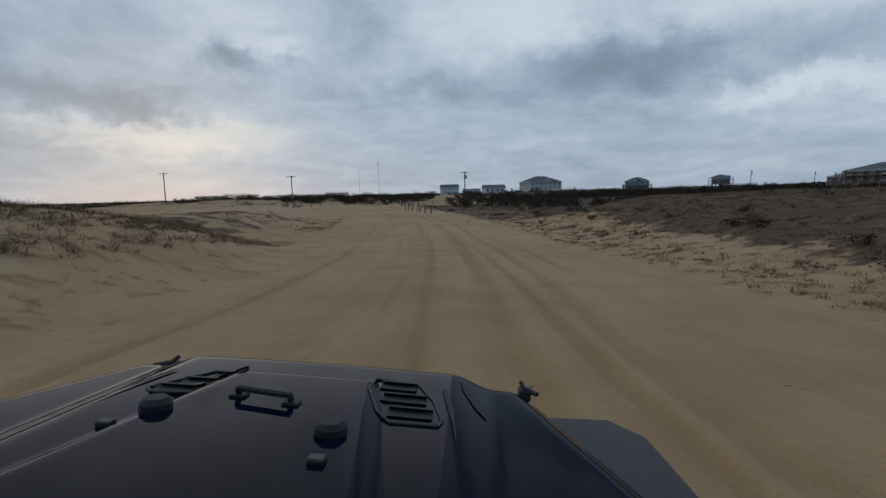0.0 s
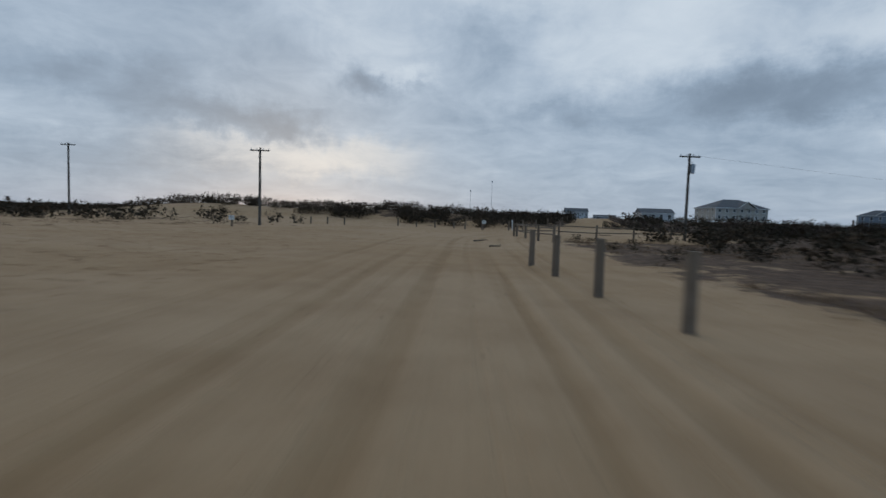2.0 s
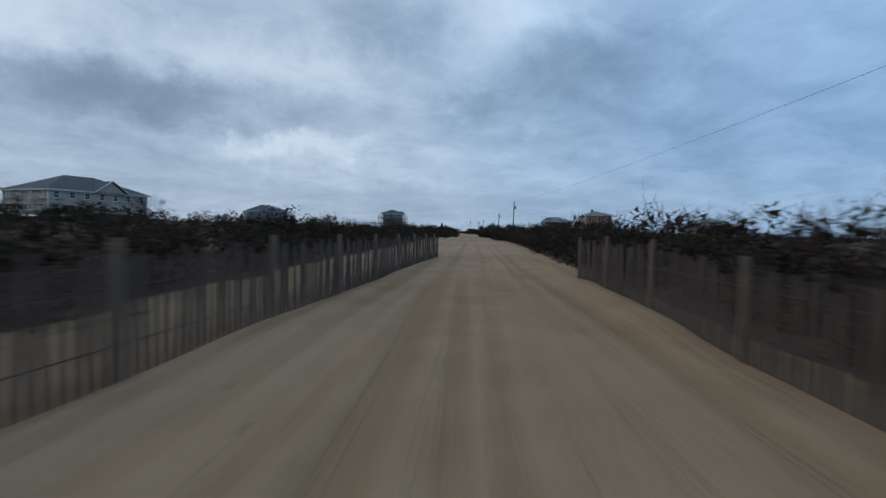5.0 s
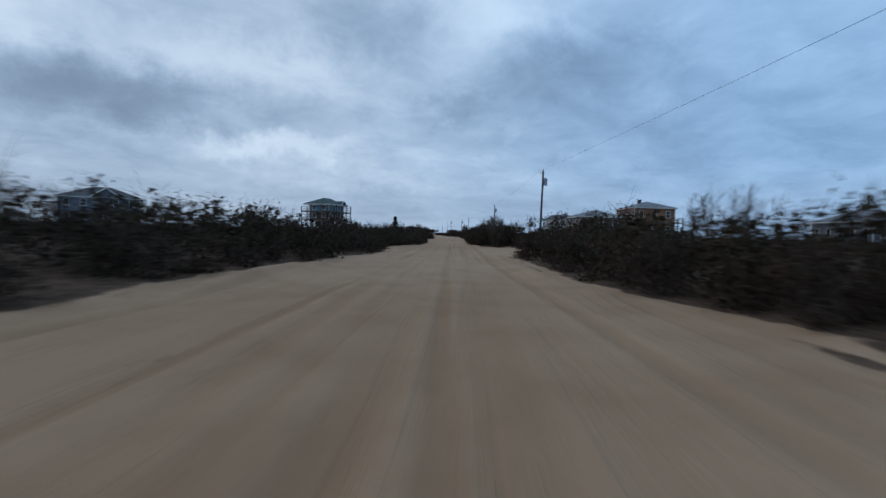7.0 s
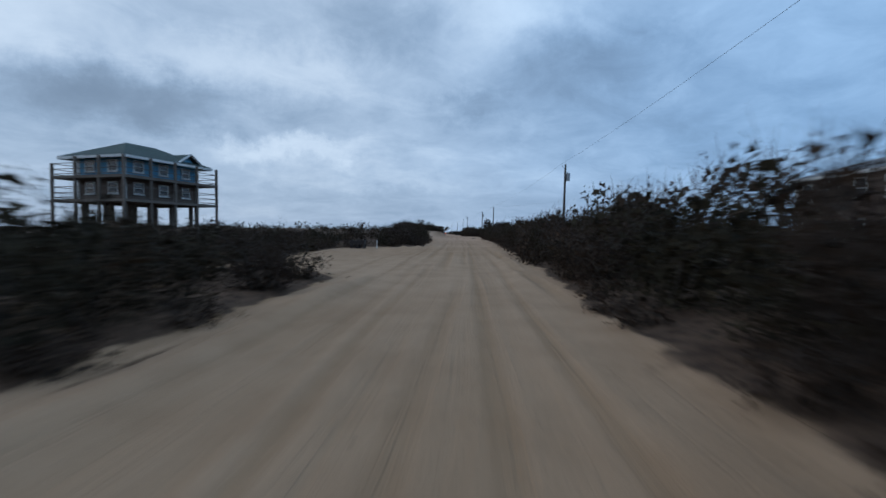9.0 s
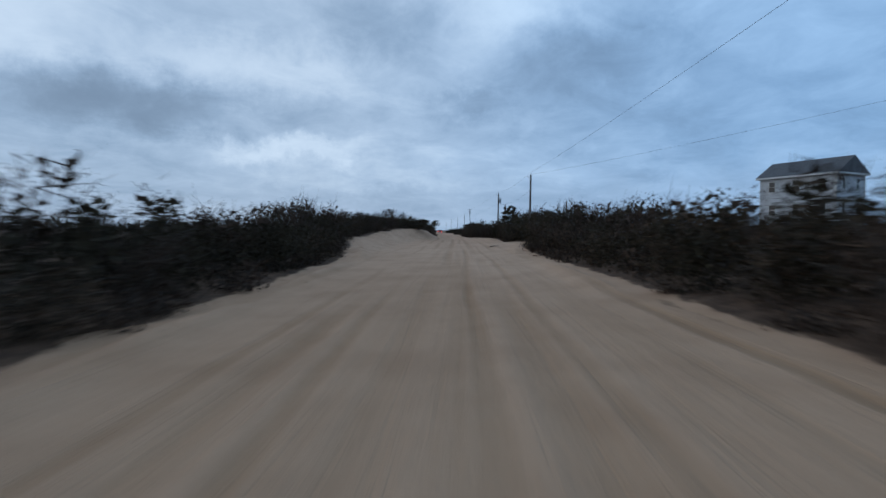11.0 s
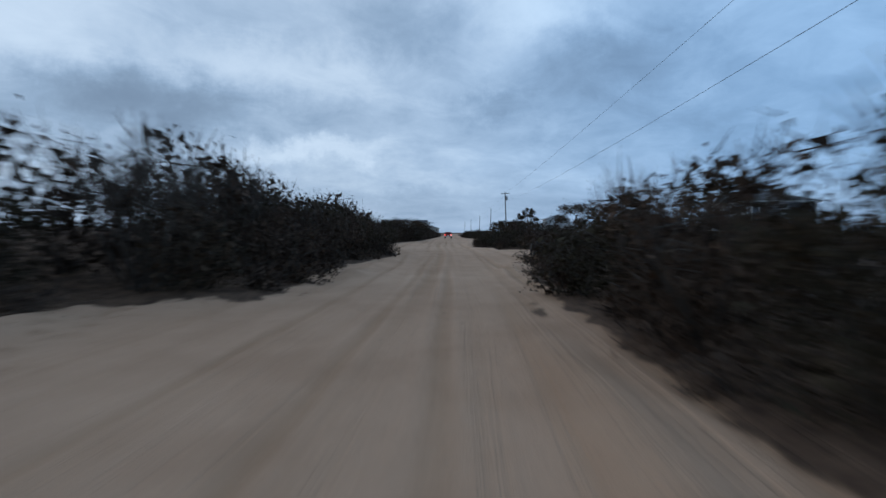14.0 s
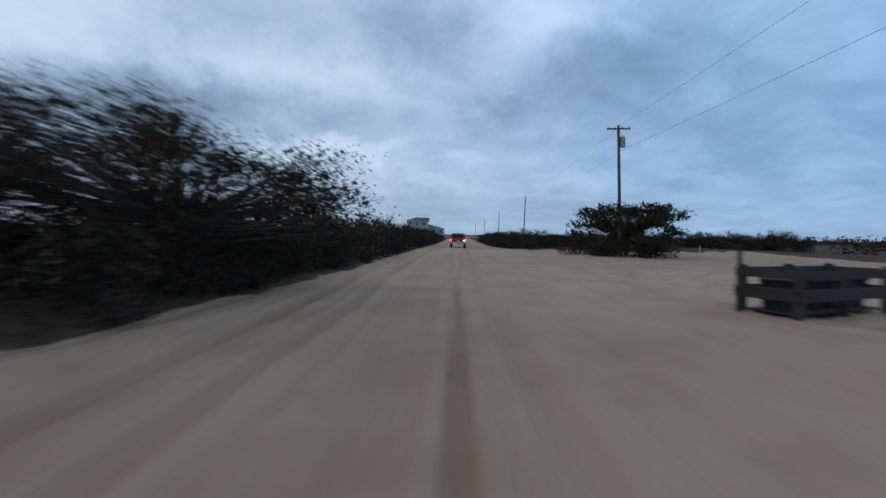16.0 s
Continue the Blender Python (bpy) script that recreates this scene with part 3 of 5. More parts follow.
def twig_faces(rng, p, long):
    """One thin upright-leaning sliver for each point: the bare shoots of winter brush."""
    u = rng.normal(size=p.shape) * (0.55, 0.55, 0.45) + (0, 0, 0.75)
    u /= np.linalg.norm(u, axis=1)[:, None]
    w = np.cross(u, rng.normal(size=p.shape))
    w /= np.linalg.norm(w, axis=1)[:, None]
    q = (long * rng.uniform(0.5, 1.5, len(p)))[:, None]
    lv = np.stack([p - w * q * 0.035, p + w * q * 0.035, p + u * q], 1).reshape(-1, 3)
    return lv, [(3 * k, 3 * k + 1, 3 * k + 2) for k in range(len(p))]


def bush_arrays(rng, wide, high, leaves, size, stems, bare=0.0, inner=260, lobes_n=6, fill=2.2, shoots=0, long=0.22):
    """One shrub: a lumpy dense inside, leaves round it and stems. Returns leaf and stem vertices and faces."""
    lobes = [(0, 0, 0.3 * high, 0.6 * wide, 0.38 * high)]
    for k in range(lobes_n):
        a, r = k * 2.4 + rng.uniform(-0.5, 0.5), rng.uniform(0.3, 0.62) * wide
        lz = rng.uniform(0.35, 0.78) * high
        lobes.append((math.cos(a) * r, math.sin(a) * r, lz, rng.uniform(0.26, 0.42) * wide, rng.uniform(0.16, 0.27) * high))
    # large leaves inside, small ones out to the crown's skin
    bulk = np.array([rw * rw * rh for _, _, _, rw, rh in lobes])
    bulk[0] *= 0.6

    def cloud(count, near, far, size, make=leaf_faces):
        own = np.array(lobes)[rng.choice(len(lobes), count, p=bulk / bulk.sum())]
        d = rng.normal(size=(count, 3))
        d /= np.linalg.norm(d, axis=1)[:, None]
        p = own[:, :3] + d * own[:, [3, 3, 4]] * (rng.uniform(near, far, count) ** 0.62 * (1 + 0.08 * rng.normal(size=count)))[:, None]
        p[:, 2] *= np.where(rng.rand(count) < 0.30, rng.uniform(0.1, 0.8, count), 1.0)
        p[:, 2] = np.maximum(np.abs(p[:, 2]), 0.03)
        return make(rng, p, size)
    iv, jf = cloud(inner, 0.0, 0.62, size * fill)
    lv, lf = cloud(leaves, 0.04, 1.0, size)
    lf = jf + [tuple(k + len(iv) for k in f) for f in lf]
    lv = np.concatenate([iv, lv])
    if shoots:
        tv, tf = cloud(shoots, 0.25, 1.0, long, twig_faces)
        lf = lf + [tuple(k + len(lv) for k in f) for f in tf]
        lv = np.concatenate([lv, tv])
    sv, sf = [], []

    def limb(a, b, r0, r1):
        d = b - a
        e = np.cross(d, (0.3, 0.5, 0.8))
        e /= np.linalg.norm(e) + 1e-9
        f = np.cross(d, e)
        f /= np.linalg.norm(f) + 1e-9
        o = len(sv)
        for c, r in ((a, r0), (b, r1)):
            for t in (0, 2.094, 4.189):
                sv.append(c + (e * math.cos(t) + f * math.sin(t)) * r)
        for t in range(3):
            sf.append((o + t, o + (t + 1) % 3, o + 3 + (t + 1) % 3, o + 3 + t))

    for k in range(stems):
        cx, cy, cz, rw, rh = lobes[1 + rng.randint(len(lobes) - 1)]
        m = np.array((cx * 0.8, cy * 0.8, cz * rng.uniform(0.6, 0.95)))
        limb(np.array((0.0, 0.0, -0.1)), m, 0.02 * wide, 0.011 * wide)
        for _ in range(3 if stems > 1 else 1):
            w = rng.normal(size=3)
            w /= np.linalg.norm(w)
            e = np.array((cx, cy, cz)) + w * (rw, rw, rh) * rng.uniform(0.7, 1.1)
            limb(m, e, 0.009 * wide, 0.003 * wide)
            for _ in range(2 if stems > 1 else 1):
                t = e + (w * 0.10 + rng.normal(size=3) * 0.06) * wide * (1 + bare) + np.array((0, 0, 0.02 * high))
                limb(e, t, 0.0035 * wide, 0.0012 * wide)
    return lv, lf, np.array(sv), sf


# places that stay clear: x, y, radius
CLEAR = [(312.9, 403.5, 3.4), (278.6, 370.3, 3.2), (219.4, 308.0, 3.6), (129.7, 285.6, 8.5), (158.5, 235.3, 9.5), (179.0, 231.5, 9.5), (29.7, 258.1, 11), (6.2, 254.4, 8),
         (92.3, 308.2, 10), (247.9, 295.7, 7), (327.4, 370.5, 8), (427.0, 462.0, 9), (0.8, 152.2, 4.5), (170.5, 192.0, 9), (104.5, 139.0, 12)]


def is_clear(x, y):
    return any(math.hypot(x - a, y - b) < r for a, b, r in CLEAR)


class Heap:
    """Collects many alike plants into one mesh of leaves and one of stems."""

    def __init__(self):
        self.lv, self.lf, self.sv, self.sf, self.n = [], [], [], [], [0, 0]

    def add(self, model, x, y, z, turn, wide, tall):
        r = np.array([[math.cos(turn), -math.sin(turn), 0], [math.sin(turn), math.cos(turn), 0], [0, 0, 1]])
        k = np.array((wide, wide, tall))
        for v, f, vs, fs, w in ((model[0], model[1], self.lv, self.lf, 0), (model[2], model[3], self.sv, self.sf, 1)):
            vs.append((v * k) @ r.T + (x, y, z))
            fs.append(np.array(f) + self.n[w])
            self.n[w] += len(v)

    def done(self, name, label, leaf):
        top = tagged(new(name, mesh_of(name, np.concatenate(self.lv), np.concatenate(self.lf), leaf)), label, "bushes", kind="stuff")
        t = new("wood", mesh_of("wood", np.concatenate(self.sv), np.concatenate(self.sf), TWIG))
        t.parent = top


# height of the hedges' crest: s, left, right
HEDGE = np.array([(150, 1.6, 2.2), (205, 1.9, 2.4), (240, 2.1, 2.4), (262, 2.2, 2.6), (282, 2.4, 2.9), (292, 2.2, 3.3), (297, 2.1, 3.2), (306, 2.5, 3.1), (310, 2.2, 3.0), (318, 1.8, 3.2), (335, 1.7, 3.1), (360, 2.1, 2.8), (395, 2.6, 2.6), (402, 2.8, 2.9), (410, 3.3, 3.8), (418, 2.9, 3.4),
                  (428, 2.4, 2.9), (436, 2.7, 2.8), (441, 2.5, 3.6), (446, 2.1, 4.3), (455, 2.2, 4.2), (460, 2.8, 3.2), (466, 4.0, 2.9), (475, 4.0, 2.9), (481, 3.5, 3.3), (487, 3.3, 3.3), (491, 3.3, 2.6), (496, 3.6, 2.1), (500, 3.6, 2.5), (507, 3.7, 2.8), (512, 3.6, 1.3), (521, 3.8, 1.6), (526, 3.7, 2.6),
                  (530, 3.6, 3.3), (535, 3.5, 2.2), (541, 3.5, 1.6), (548, 3.2, 1.3), (575, 3.0, 1.6), (581, 2.7, 1.7), (600, 2.7, 2.1), (660, 2.2, 2.1)])


def build_shrubs():
    rng = np.random.RandomState(11)
    green = [bush_arrays(rng, 1.45, 2.0, 2400, 0.040, 5, 0.0, 420, fill=2.6, shoots=350, long=0.16) for k in range(4)]
    far_green = [bush_arrays(rng, 1.5, 2.0, 900, 0.052, 2, 0.0, 240, fill=2.5, shoots=160, long=0.2) for k in range(4)]
    dry = [bush_arrays(rng, 1.4, 1.9, 1500, 0.033, 12, 0.5, 380, fill=2.8, shoots=1100, long=0.24) for k in range(3)]
    far_dry = [bush_arrays(rng, 1.45, 1.9, 480, 0.048, 3, 0.4, 220, fill=2.6, shoots=360, long=0.28) for k in range(3)]
    low = [bush_arrays(rng, 0.8, 0.7, 430, 0.042, 4, 0.5, 90) for k in range(3)]
    spots = []
    for right in (False, True):
        s = 152.0
        while s < 660:
            e = float(edge(s, right))
            if e < 12:
                crest = float(np.interp(s, HEDGE[:, 0], HEDGE[:, 2 if right else 1]))
                for row in range(3):
                    tall = crest / 1.85 * (0.68, 0.92, 1.05)[row] * (1 + 0.13 * math.sin(s * 0.23 + right * 2 + row) + 0.07 * math.sin(s * 0.61 + row)) * rng.uniform(0.86, 1.08)
                    off = e + (0.85 + 0.22 * crest) * (0.62, 1.6, 2.8)[row] + rng.uniform(-0.4, 0.5)
                    spots.append((s + rng.uniform(-0.9, 0.9), off if right else -off, tall, row))
                if rng.rand() < 0.85:
                    off = e + 0.2 + rng.uniform(-0.4, 0.6)
                    spots.append((s + rng.uniform(-1, 1), off if right else -off, rng.uniform(0.7, 1.5), -1))
            s += 2.6
    # brush that closes the clearings on the right
    for s0, s1, a, b, tall in ((528.5, 536, 8, 27, 1.45), (288, 294, 8, 11, 1.3), (588, 594, 9, 17, 0.9), (605, 613, 9, 40, 1.1), (260, 265, 8, 12, 0.7), (431, 440, 10, 24, 1.5), (552.0, 554.5, 9, 16, 0.7)):
        for k in range(int((s1 - s0) * (b - a) / 4.5) + 4):
            spots.append((rng.uniform(s0, s1), rng.uniform(a, b), tall * rng.uniform(0.75, 1.15), 1))
    rows_green, rows_dry = Heap(), Heap()
    meshes = {}

    def single(kind, model, key, name, label, leaf, x, y, z, turn, size):
        if key not in meshes:
            meshes[key] = (mesh_of("foliage", model[0], model[1], leaf), mesh_of("wood", model[2], model[3], TWIG))
        top = thing(name, pose(x, y, z, rng.uniform(-5, 5), rng.uniform(-5, 5), math.degrees(turn)), label, "shrub", kind)
        top.scale = ((0.45 + 0.55 * size) * rng.uniform(0.95, 1.25), (0.45 + 0.55 * size) * rng.uniform(0.95, 1.25), size)
        for nm, me in zip(("foliage", "wood"), meshes[key]):
            new(nm, me).parent = top

    for s, side, size, row in spots:
        x, y = on_road(s, side)
        if is_clear(x, y):
            continue
        z, turn = ground_z(x, y) - 0.04, rng.uniform(0, 6.28)
        leafy = rng.rand() < 0.58
        k = rng.randint(4 if leafy else 3)
        if row < 0:
            k = rng.randint(3)
            single("low shrubs at the sand's edge", low[k], ("low", k), "low_shrub", "low dry brown shrub at the edge of the sand", LEAF_DRY, x, y, z, turn, size)
        elif row == 0 and 205 < s < 615:
            if leafy:
                single("roadside shrubs", green[k], ("green", k), "shrub", "dense dark evergreen shrub beside the sand track", LEAF, x, y, z, turn, size)
            else:
                single("roadside shrubs", dry[k], ("dry", k), "shrub", "half-bare brown winter shrub beside the sand track", LEAF_DRY, x, y, z, turn, size)
        else:
            (rows_green if leafy else rows_dry).add((far_green if leafy else far_dry)[k], x, y, z, turn, (0.5 + 0.5 * size) * 1.2, size)
    rows_green.done("brush", "dense dark evergreen brush behind the first shrubs", LEAF)
    rows_dry.done("dry_brush", "brown half-bare winter brush behind the first shrubs", LEAF_DRY)


def build_thicket():
    """Brush further off: many small leafy clumps in one mesh."""
    rng = np.random.RandomState(21)
    models = [bush_arrays(rng, 1.7, 2.0, 60, 0.10, 1, 0.1, 60, 5, 2.4, 30, 0.35) for _ in range(8)]
    near_models = [bush_arrays(rng, 1.75, 2.0, 170, 0.06, 1, 0.1, 170, 6, 2.7, 90, 0.28) for _ in range(8)]
    heap = Heap()
    xs, ys = rng.uniform(-190, 600, 110000), rng.uniform(20, 760, 110000)
    s, side = road_coords(xs, ys)
    e = np.where(side < 0, edge(s, False), edge(s, True))
    h, _ = height(xs, ys)
    dist = np.abs(side)
    patch = fbm(xs * 0.045, ys * 0.045, 31)
    for k in range(len(xs)):
        x, y, roll = xs[k], ys[k], rng.rand()
        big, set_of = 1.0, models
        if y > 132 and x < -2 and s[k] < 185:
            keep = roll < 0.8 and (y > 149 or x < -21) and y > 137.5 + 0.05 * abs(x + 30) and not -15.8 < x + max(0, y - 165) * 0.08 < (-4.8 if y > 150 else -6.6) and y < 330
            if x > -8 and y < 158:
                keep = False
            big, set_of = 1.2, near_models if y < 176 else models
            if y > 190:
                keep, big, set_of = keep and roll < 0.22, 1.7, models
        elif s[k] > 150:
            near = dist[k] < 45
            keep = dist[k] > e[k] + 7.5 and dist[k] < 110 and patch[k] > -0.28 and roll < (0.22 if near else 0.055)
            big = 1.0 if near else 1.5
            if s[k] < 190 and side[k] < 0 and x < -2:
                keep = False
            if 320 < s[k] < 348 and side[k] < 0 and dist[k] < 40:
                keep = False
            if side[k] > 0 and dist[k] < 30 and (267 < s[k] < 285 or 555 < s[k] < 604 or 516 < s[k] < 527 or (285 < s[k] < 302 and dist[k] > 12)):
                keep = False
        elif side[k] > 0:
            keep = y > 66 and dist[k] > 13 + max(0, 92 - y) * 0.35 and dist[k] < 150 and patch[k] > -0.4 and roll < 0.30
            set_of = near_models if dist[k] < 32 else models
        else:
            keep = y > 92 and dist[k] > (27 if 113 < y < 128 and x < -46 else 36) and patch[k] > -0.35 and roll < 0.30
        if keep and not is_clear(x, y):
            heap.add(set_of[rng.randint(8)], x, y, h[k] - 0.1, rng.uniform(0, 6.28), big * rng.uniform(0.8, 1.35), big ** 0.5 * rng.uniform(0.65, 1.15))
    # low brush behind the first fence
    for k in range(60):
        q, w = rng.uniform(54, 116), rng.uniform(5.5, 30)
        x, y = on_road(q, w)
        if w > 6 + 6 * math.sin(q * 0.3) and not is_clear(x, y):
            heap.add(near_models[rng.randint(8)], x, y, ground_z(x, y) - 0.05, rng.uniform(0, 6.28), rng.uniform(0.3, 0.6), rng.uniform(0.2, 0.4))
    # small dark heath plants on the first dune
    for k in range(170):
        q, w = rng.uniform(2, 60), 8 + 28 * rng.rand() ** 1.3
        x, y = on_road(q, w)
        heap.add(near_models[rng.randint(8)], x, y, ground_z(x, y) - 0.05, rng.uniform(0, 6.28), rng.uniform(0.2, 0.55), rng.uniform(0.1, 0.26))
    # low dark woods on the horizon
    for k in range(1500):
        a = rng.uniform(-0.4, 2.7)
        r = rng.uniform(260, 800)
        x, y = 100 + math.cos(a) * r, 220 + math.sin(a) * r
        if abs(road_coords(x, y)[1][0]) > 120:
            heap.add(models[rng.randint(8)], x, y, 0.2, rng.uniform(0, 6.28), rng.uniform(3, 5), rng.uniform(1.3, 2.2))
    heap.done("thicket", "dark low coastal thicket of bare and evergreen brush", LEAF)


def build_grass():
    """Dry dune grass in tufts."""
    rng = np.random.RandomState(44)
    v, f = [], []
    n = 0

    def tuft(x, y, z, size, blades):
        nonlocal n
        for _ in range(blades):
            a, b = rng.uniform(0, 6.28), rng.uniform(0.3, 1.3) * size
            px, py = x + rng.normal() * 0.4 * size, y + rng.normal() * 0.4 * size
            w = 0.005 + 0.008 * rng.rand()
            c, d = math.cos(a), math.sin(a)
            v.extend(((px - d * w, py + c * w, z - 0.03), (px + d * w, py - c * w, z - 0.03), (px + c * b, py + d * b, z + size * rng.uniform(0.08, 0.55))))
            f.append((n, n + 1, n + 2))
            n += 3

    def field(count, s0, s1, a, b, size, need, blades=26):
        ss, ll = rng.uniform(s0, s1, count), rng.uniform(a, b, count)
        x, y = on_road(ss, ll)
        h, cov = height(x, y)
        p = fbm(x * 0.22, y * 0.22, 17) - (0 if s0 < 100 else 2.0 * (cov < 0.35))
        for k in range(count):
            if p[k] > need and not is_clear(x[k], y[k]):
                tuft(x[k], y[k], h[k], size * rng.uniform(0.6, 1.3), blades)

    field(3400, -10, 30, -22, -8.5, 0.36, -0.25, 30)
    field(1500, 28, 70, -22, -8, 0.3, 0.05)
    field(9000, -10, 54, 6.0, 34, 0.21, -0.45, 24)
    field(2600, 50, 118, 7, 34, 0.40, -0.15)
    field(900, 60, 118, -40, -24, 0.4, 0.0)
    field(1600, 267, 286, 7, 32, 0.3, -0.3)
    field(1200, 319, 348, -28, -5, 0.3, -0.2)
    field(700, 414, 432, 6, 16, 0.3, 0.0)
    field(900, 500, 514, 3.2, 9.5, 0.3, -0.6)
    field(1700, 150, 600, -8.5, -3.4, 0.22, 0.25)
    field(1700, 150, 600, 2.8, 8.5, 0.22, 0.25)
    tagged(new("dune_grass", mesh_of("dune_grass", v, f, STRAW)), "dry brown dune grass in tufts on the sand", "grass", kind="stuff")


build_shrubs()
build_thicket()
build_grass()


# ---------------------------------------------------------------- trees
def tree(name, label, x, y, top, lobes, trunk, leaf, leaves, size, seed, bare=False, thick=0.15, solid=0):
    """A trunk that forks into limbs, and a crown of leafy clumps. lobes: x, y, z, rw, rh about the foot."""
    rng = np.random.RandomState(seed)
    z = ground_z(x, y)
    t = thing(name, pose(x, y, z - 0.05), label, "tree")
    bm = bmesh.new()
    fork = Vector(trunk)
    mid = fork * 0.5 + Vector((0.06, -0.05, 0))
    rod(bm, (0, 0, -0.2), mid, thick, thick * 0.8, 8)
    rod(bm, mid, fork, thick * 0.8, thick * 0.62, 8)
    for cx, cy, cz, rw, rh in lobes:
        c = Vector((cx, cy, cz))
        start = fork * min(1.0, max(0.35, (cz - 0.25) / max(0.3, fork.z)))
        k = start.lerp(c, 0.5) + Vector((rng.normal() * 0.08, rng.normal() * 0.08, -0.06))
        rod(bm, start, k, thick * 0.32, thick * 0.2, 6)
        rod(bm, k, c, thick * 0.2, thick * 0.08, 5)
        for _ in range(16 if bare else 7):
            e = c + Vector((rng.normal() * rw * 0.55, rng.normal() * rw * 0.55, rng.normal() * rh * 0.55))
            rod(bm, k.lerp(c, rng.uniform(0.3, 1.0)), e, 0.014, 0.004, 4)
            if bare:
                rod(bm, e, e + Vector((rng.normal() * 0.2, rng.normal() * 0.2, abs(rng.normal()) * 0.25)), 0.006, 0.002, 3)
    part("trunk", bm, TWIG, t)
    if leaves:
        own = np.array(lobes)[rng.randint(len(lobes), size=leaves)]
        d = rng.normal(size=(leaves, 3))
        d /= np.linalg.norm(d, axis=1)[:, None]
        r = rng.uniform(0.02, 1.0, leaves) ** 0.45 * (1 + 0.12 * rng.normal(size=leaves))
        tuft = 0.10 * np.sin(own[:, :1] * 31 + np.floor(d * 2.2) * 7.1)
        p = own[:, :3] + d * r[:, None] * own[:, [3, 3, 4]] * (1 + tuft)
        p[:, 2] = np.maximum(p[:, 2], 0.05)
        lv, lf = leaf_faces(rng, p, size)
        if solid:
            own = np.array(lobes)[rng.randint(len(lobes), size=solid)]
            iv, jf = leaf_faces(rng, own[:, :3] + np.clip(rng.normal(size=(solid, 3)), -1.8, 1.8) * own[:, [3, 3, 4]] * 0.36, size * 2.4)
            lf = jf + [tuple(k + len(iv) for k in f) for f in lf]
            lv = np.concatenate([iv, lv])
        new("crown", mesh_of("crown", lv, lf, leaf)).parent = t


def swept(seed, spread, top, clumps, low=0.2, fall=0.45):
    """Clumps of a wind-pruned crown that is dense to the ground and falls away along the road."""
    rng = np.random.RandomState(seed)
    ux, uy = 0.70, 0.71
    out = []
    for k in range(clumps):
        u = rng.uniform(-1, 1)
        v = rng.uniform(-0.8, 0.8) * math.sqrt(1 - 0.75 * u * u)
        roof = top * (1 - fall * float(smooth(u, -0.1, 1.0)) - 0.22 * v * v - 0.12 * float(smooth(u, -0.5, -1.0)))
        z = roof * (0.86 - (rng.rand() ** 1.6) * (0.86 - low))
        a, b = u * spread, v * spread
        out.append((ux * a - uy * b, uy * a + ux * b, z, spread * rng.uniform(0.17, 0.27), top * rng.uniform(0.09, 0.14)))
    return out


def tiers(seed, top, base, reach, count):
    """Loose layered clumps of a pine, small at the tip."""
    rng = np.random.RandomState(seed)
    out = [(0.03, 0, top - 0.15, 0.22, 0.2)]
    for k in range(count):
        u = (k + rng.uniform(0, 0.8)) / count
        z = top - 0.25 - u * (top - base)
        r = reach * (0.3 + 0.7 * u) * rng.uniform(0.5, 1.1)
        a = k * 2.4 + rng.uniform(-0.4, 0.4)
        out.append((math.cos(a) * r, math.sin(a) * r, z + rng.uniform(-0.25, 0.3), reach * rng.uniform(0.10, 0.20), rng.uniform(0.14, 0.26) * (0.6 + reach * 0.25)))
    return out


tree("live_oak", "wind-pruned dark live oak with a flat sloping crown", 303.6, 413.6, 4.6, swept(3, 5.0, 3.95, 110, 0.5, 0.5), (0.5, 0.2, 1.6), LEAF, 42000, 0.040, 3, solid=7000)
tree("live_oak", "wind-pruned dark live oak with a flat sloping crown", 227.2, 340.2, 3.5, swept(5, 3.6, 1.9, 50), (0.2, 0.1, 0.8), LEAF, 9000, 0.075, 5, solid=900)
tree("live_oak", "rounded dark live oak behind the utility pole", 341.0, 420.6, 4.5, swept(8, 5.0, 4.7, 60, 0.1, 0.25), (0.2, 0.1, 1.2), LEAF, 15000, 0.11, 8, solid=2000)
tree("live_oak", "broad dark evergreen tree behind the roadside brush", 242.5, 326.5, 4.5, swept(9, 4.2, 5.0, 60, 0.2, 0.3), (0.2, 0.1, 1.4), LEAF, 9000, 0.10, 9, solid=1000)
tree("pine", "small open-crowned pine beside the track", 292.5, 382.0, 3.6, tiers(12, 4.0, 1.3, 2.1, 36), (0.05, 0, 3.6), LEAF, 5500, 0.07, 12, thick=0.06, solid=250)
tree("pine", "open-crowned dark pine above the brush", 237.4, 329.3, 5.1, tiers(13, 5.1, 1.2, 2.7, 44), (0.1, 0, 4.6), LEAF, 12000, 0.085, 13, thick=0.09, solid=600)
tree("pine", "leaning half-bare tree above the brush", 277.6, 367.4, 3.4, [(-0.7, 0.6, 3.0, 0.7, 0.35), (-0.1, 0.1, 3.1, 0.6, 0.35), (0.5, -0.4, 2.9, 0.7, 0.4), (-1.0, 0.9, 2.4, 0.5, 0.3), (0.2, 0.3, 2.2, 0.5, 0.3)], (-0.3, 0.3, 2.6), LEAF, 5000, 0.055, 14, thick=0.07)
tree("juniper", "dark pointed juniper beside the track", 111.1, 244.5, 4.3, [(0, 0, 3.2, 0.25, 0.4), (0.1, 0.1, 2.6, 0.45, 0.4), (-0.2, 0.2, 2.1, 0.6, 0.4), (0.3, -0.2, 1.7, 0.75, 0.45), (0, 0, 1.1, 0.9, 0.5)], (0.02, 0, 2.4), LEAF, 6000, 0.07, 15, thick=0.08)
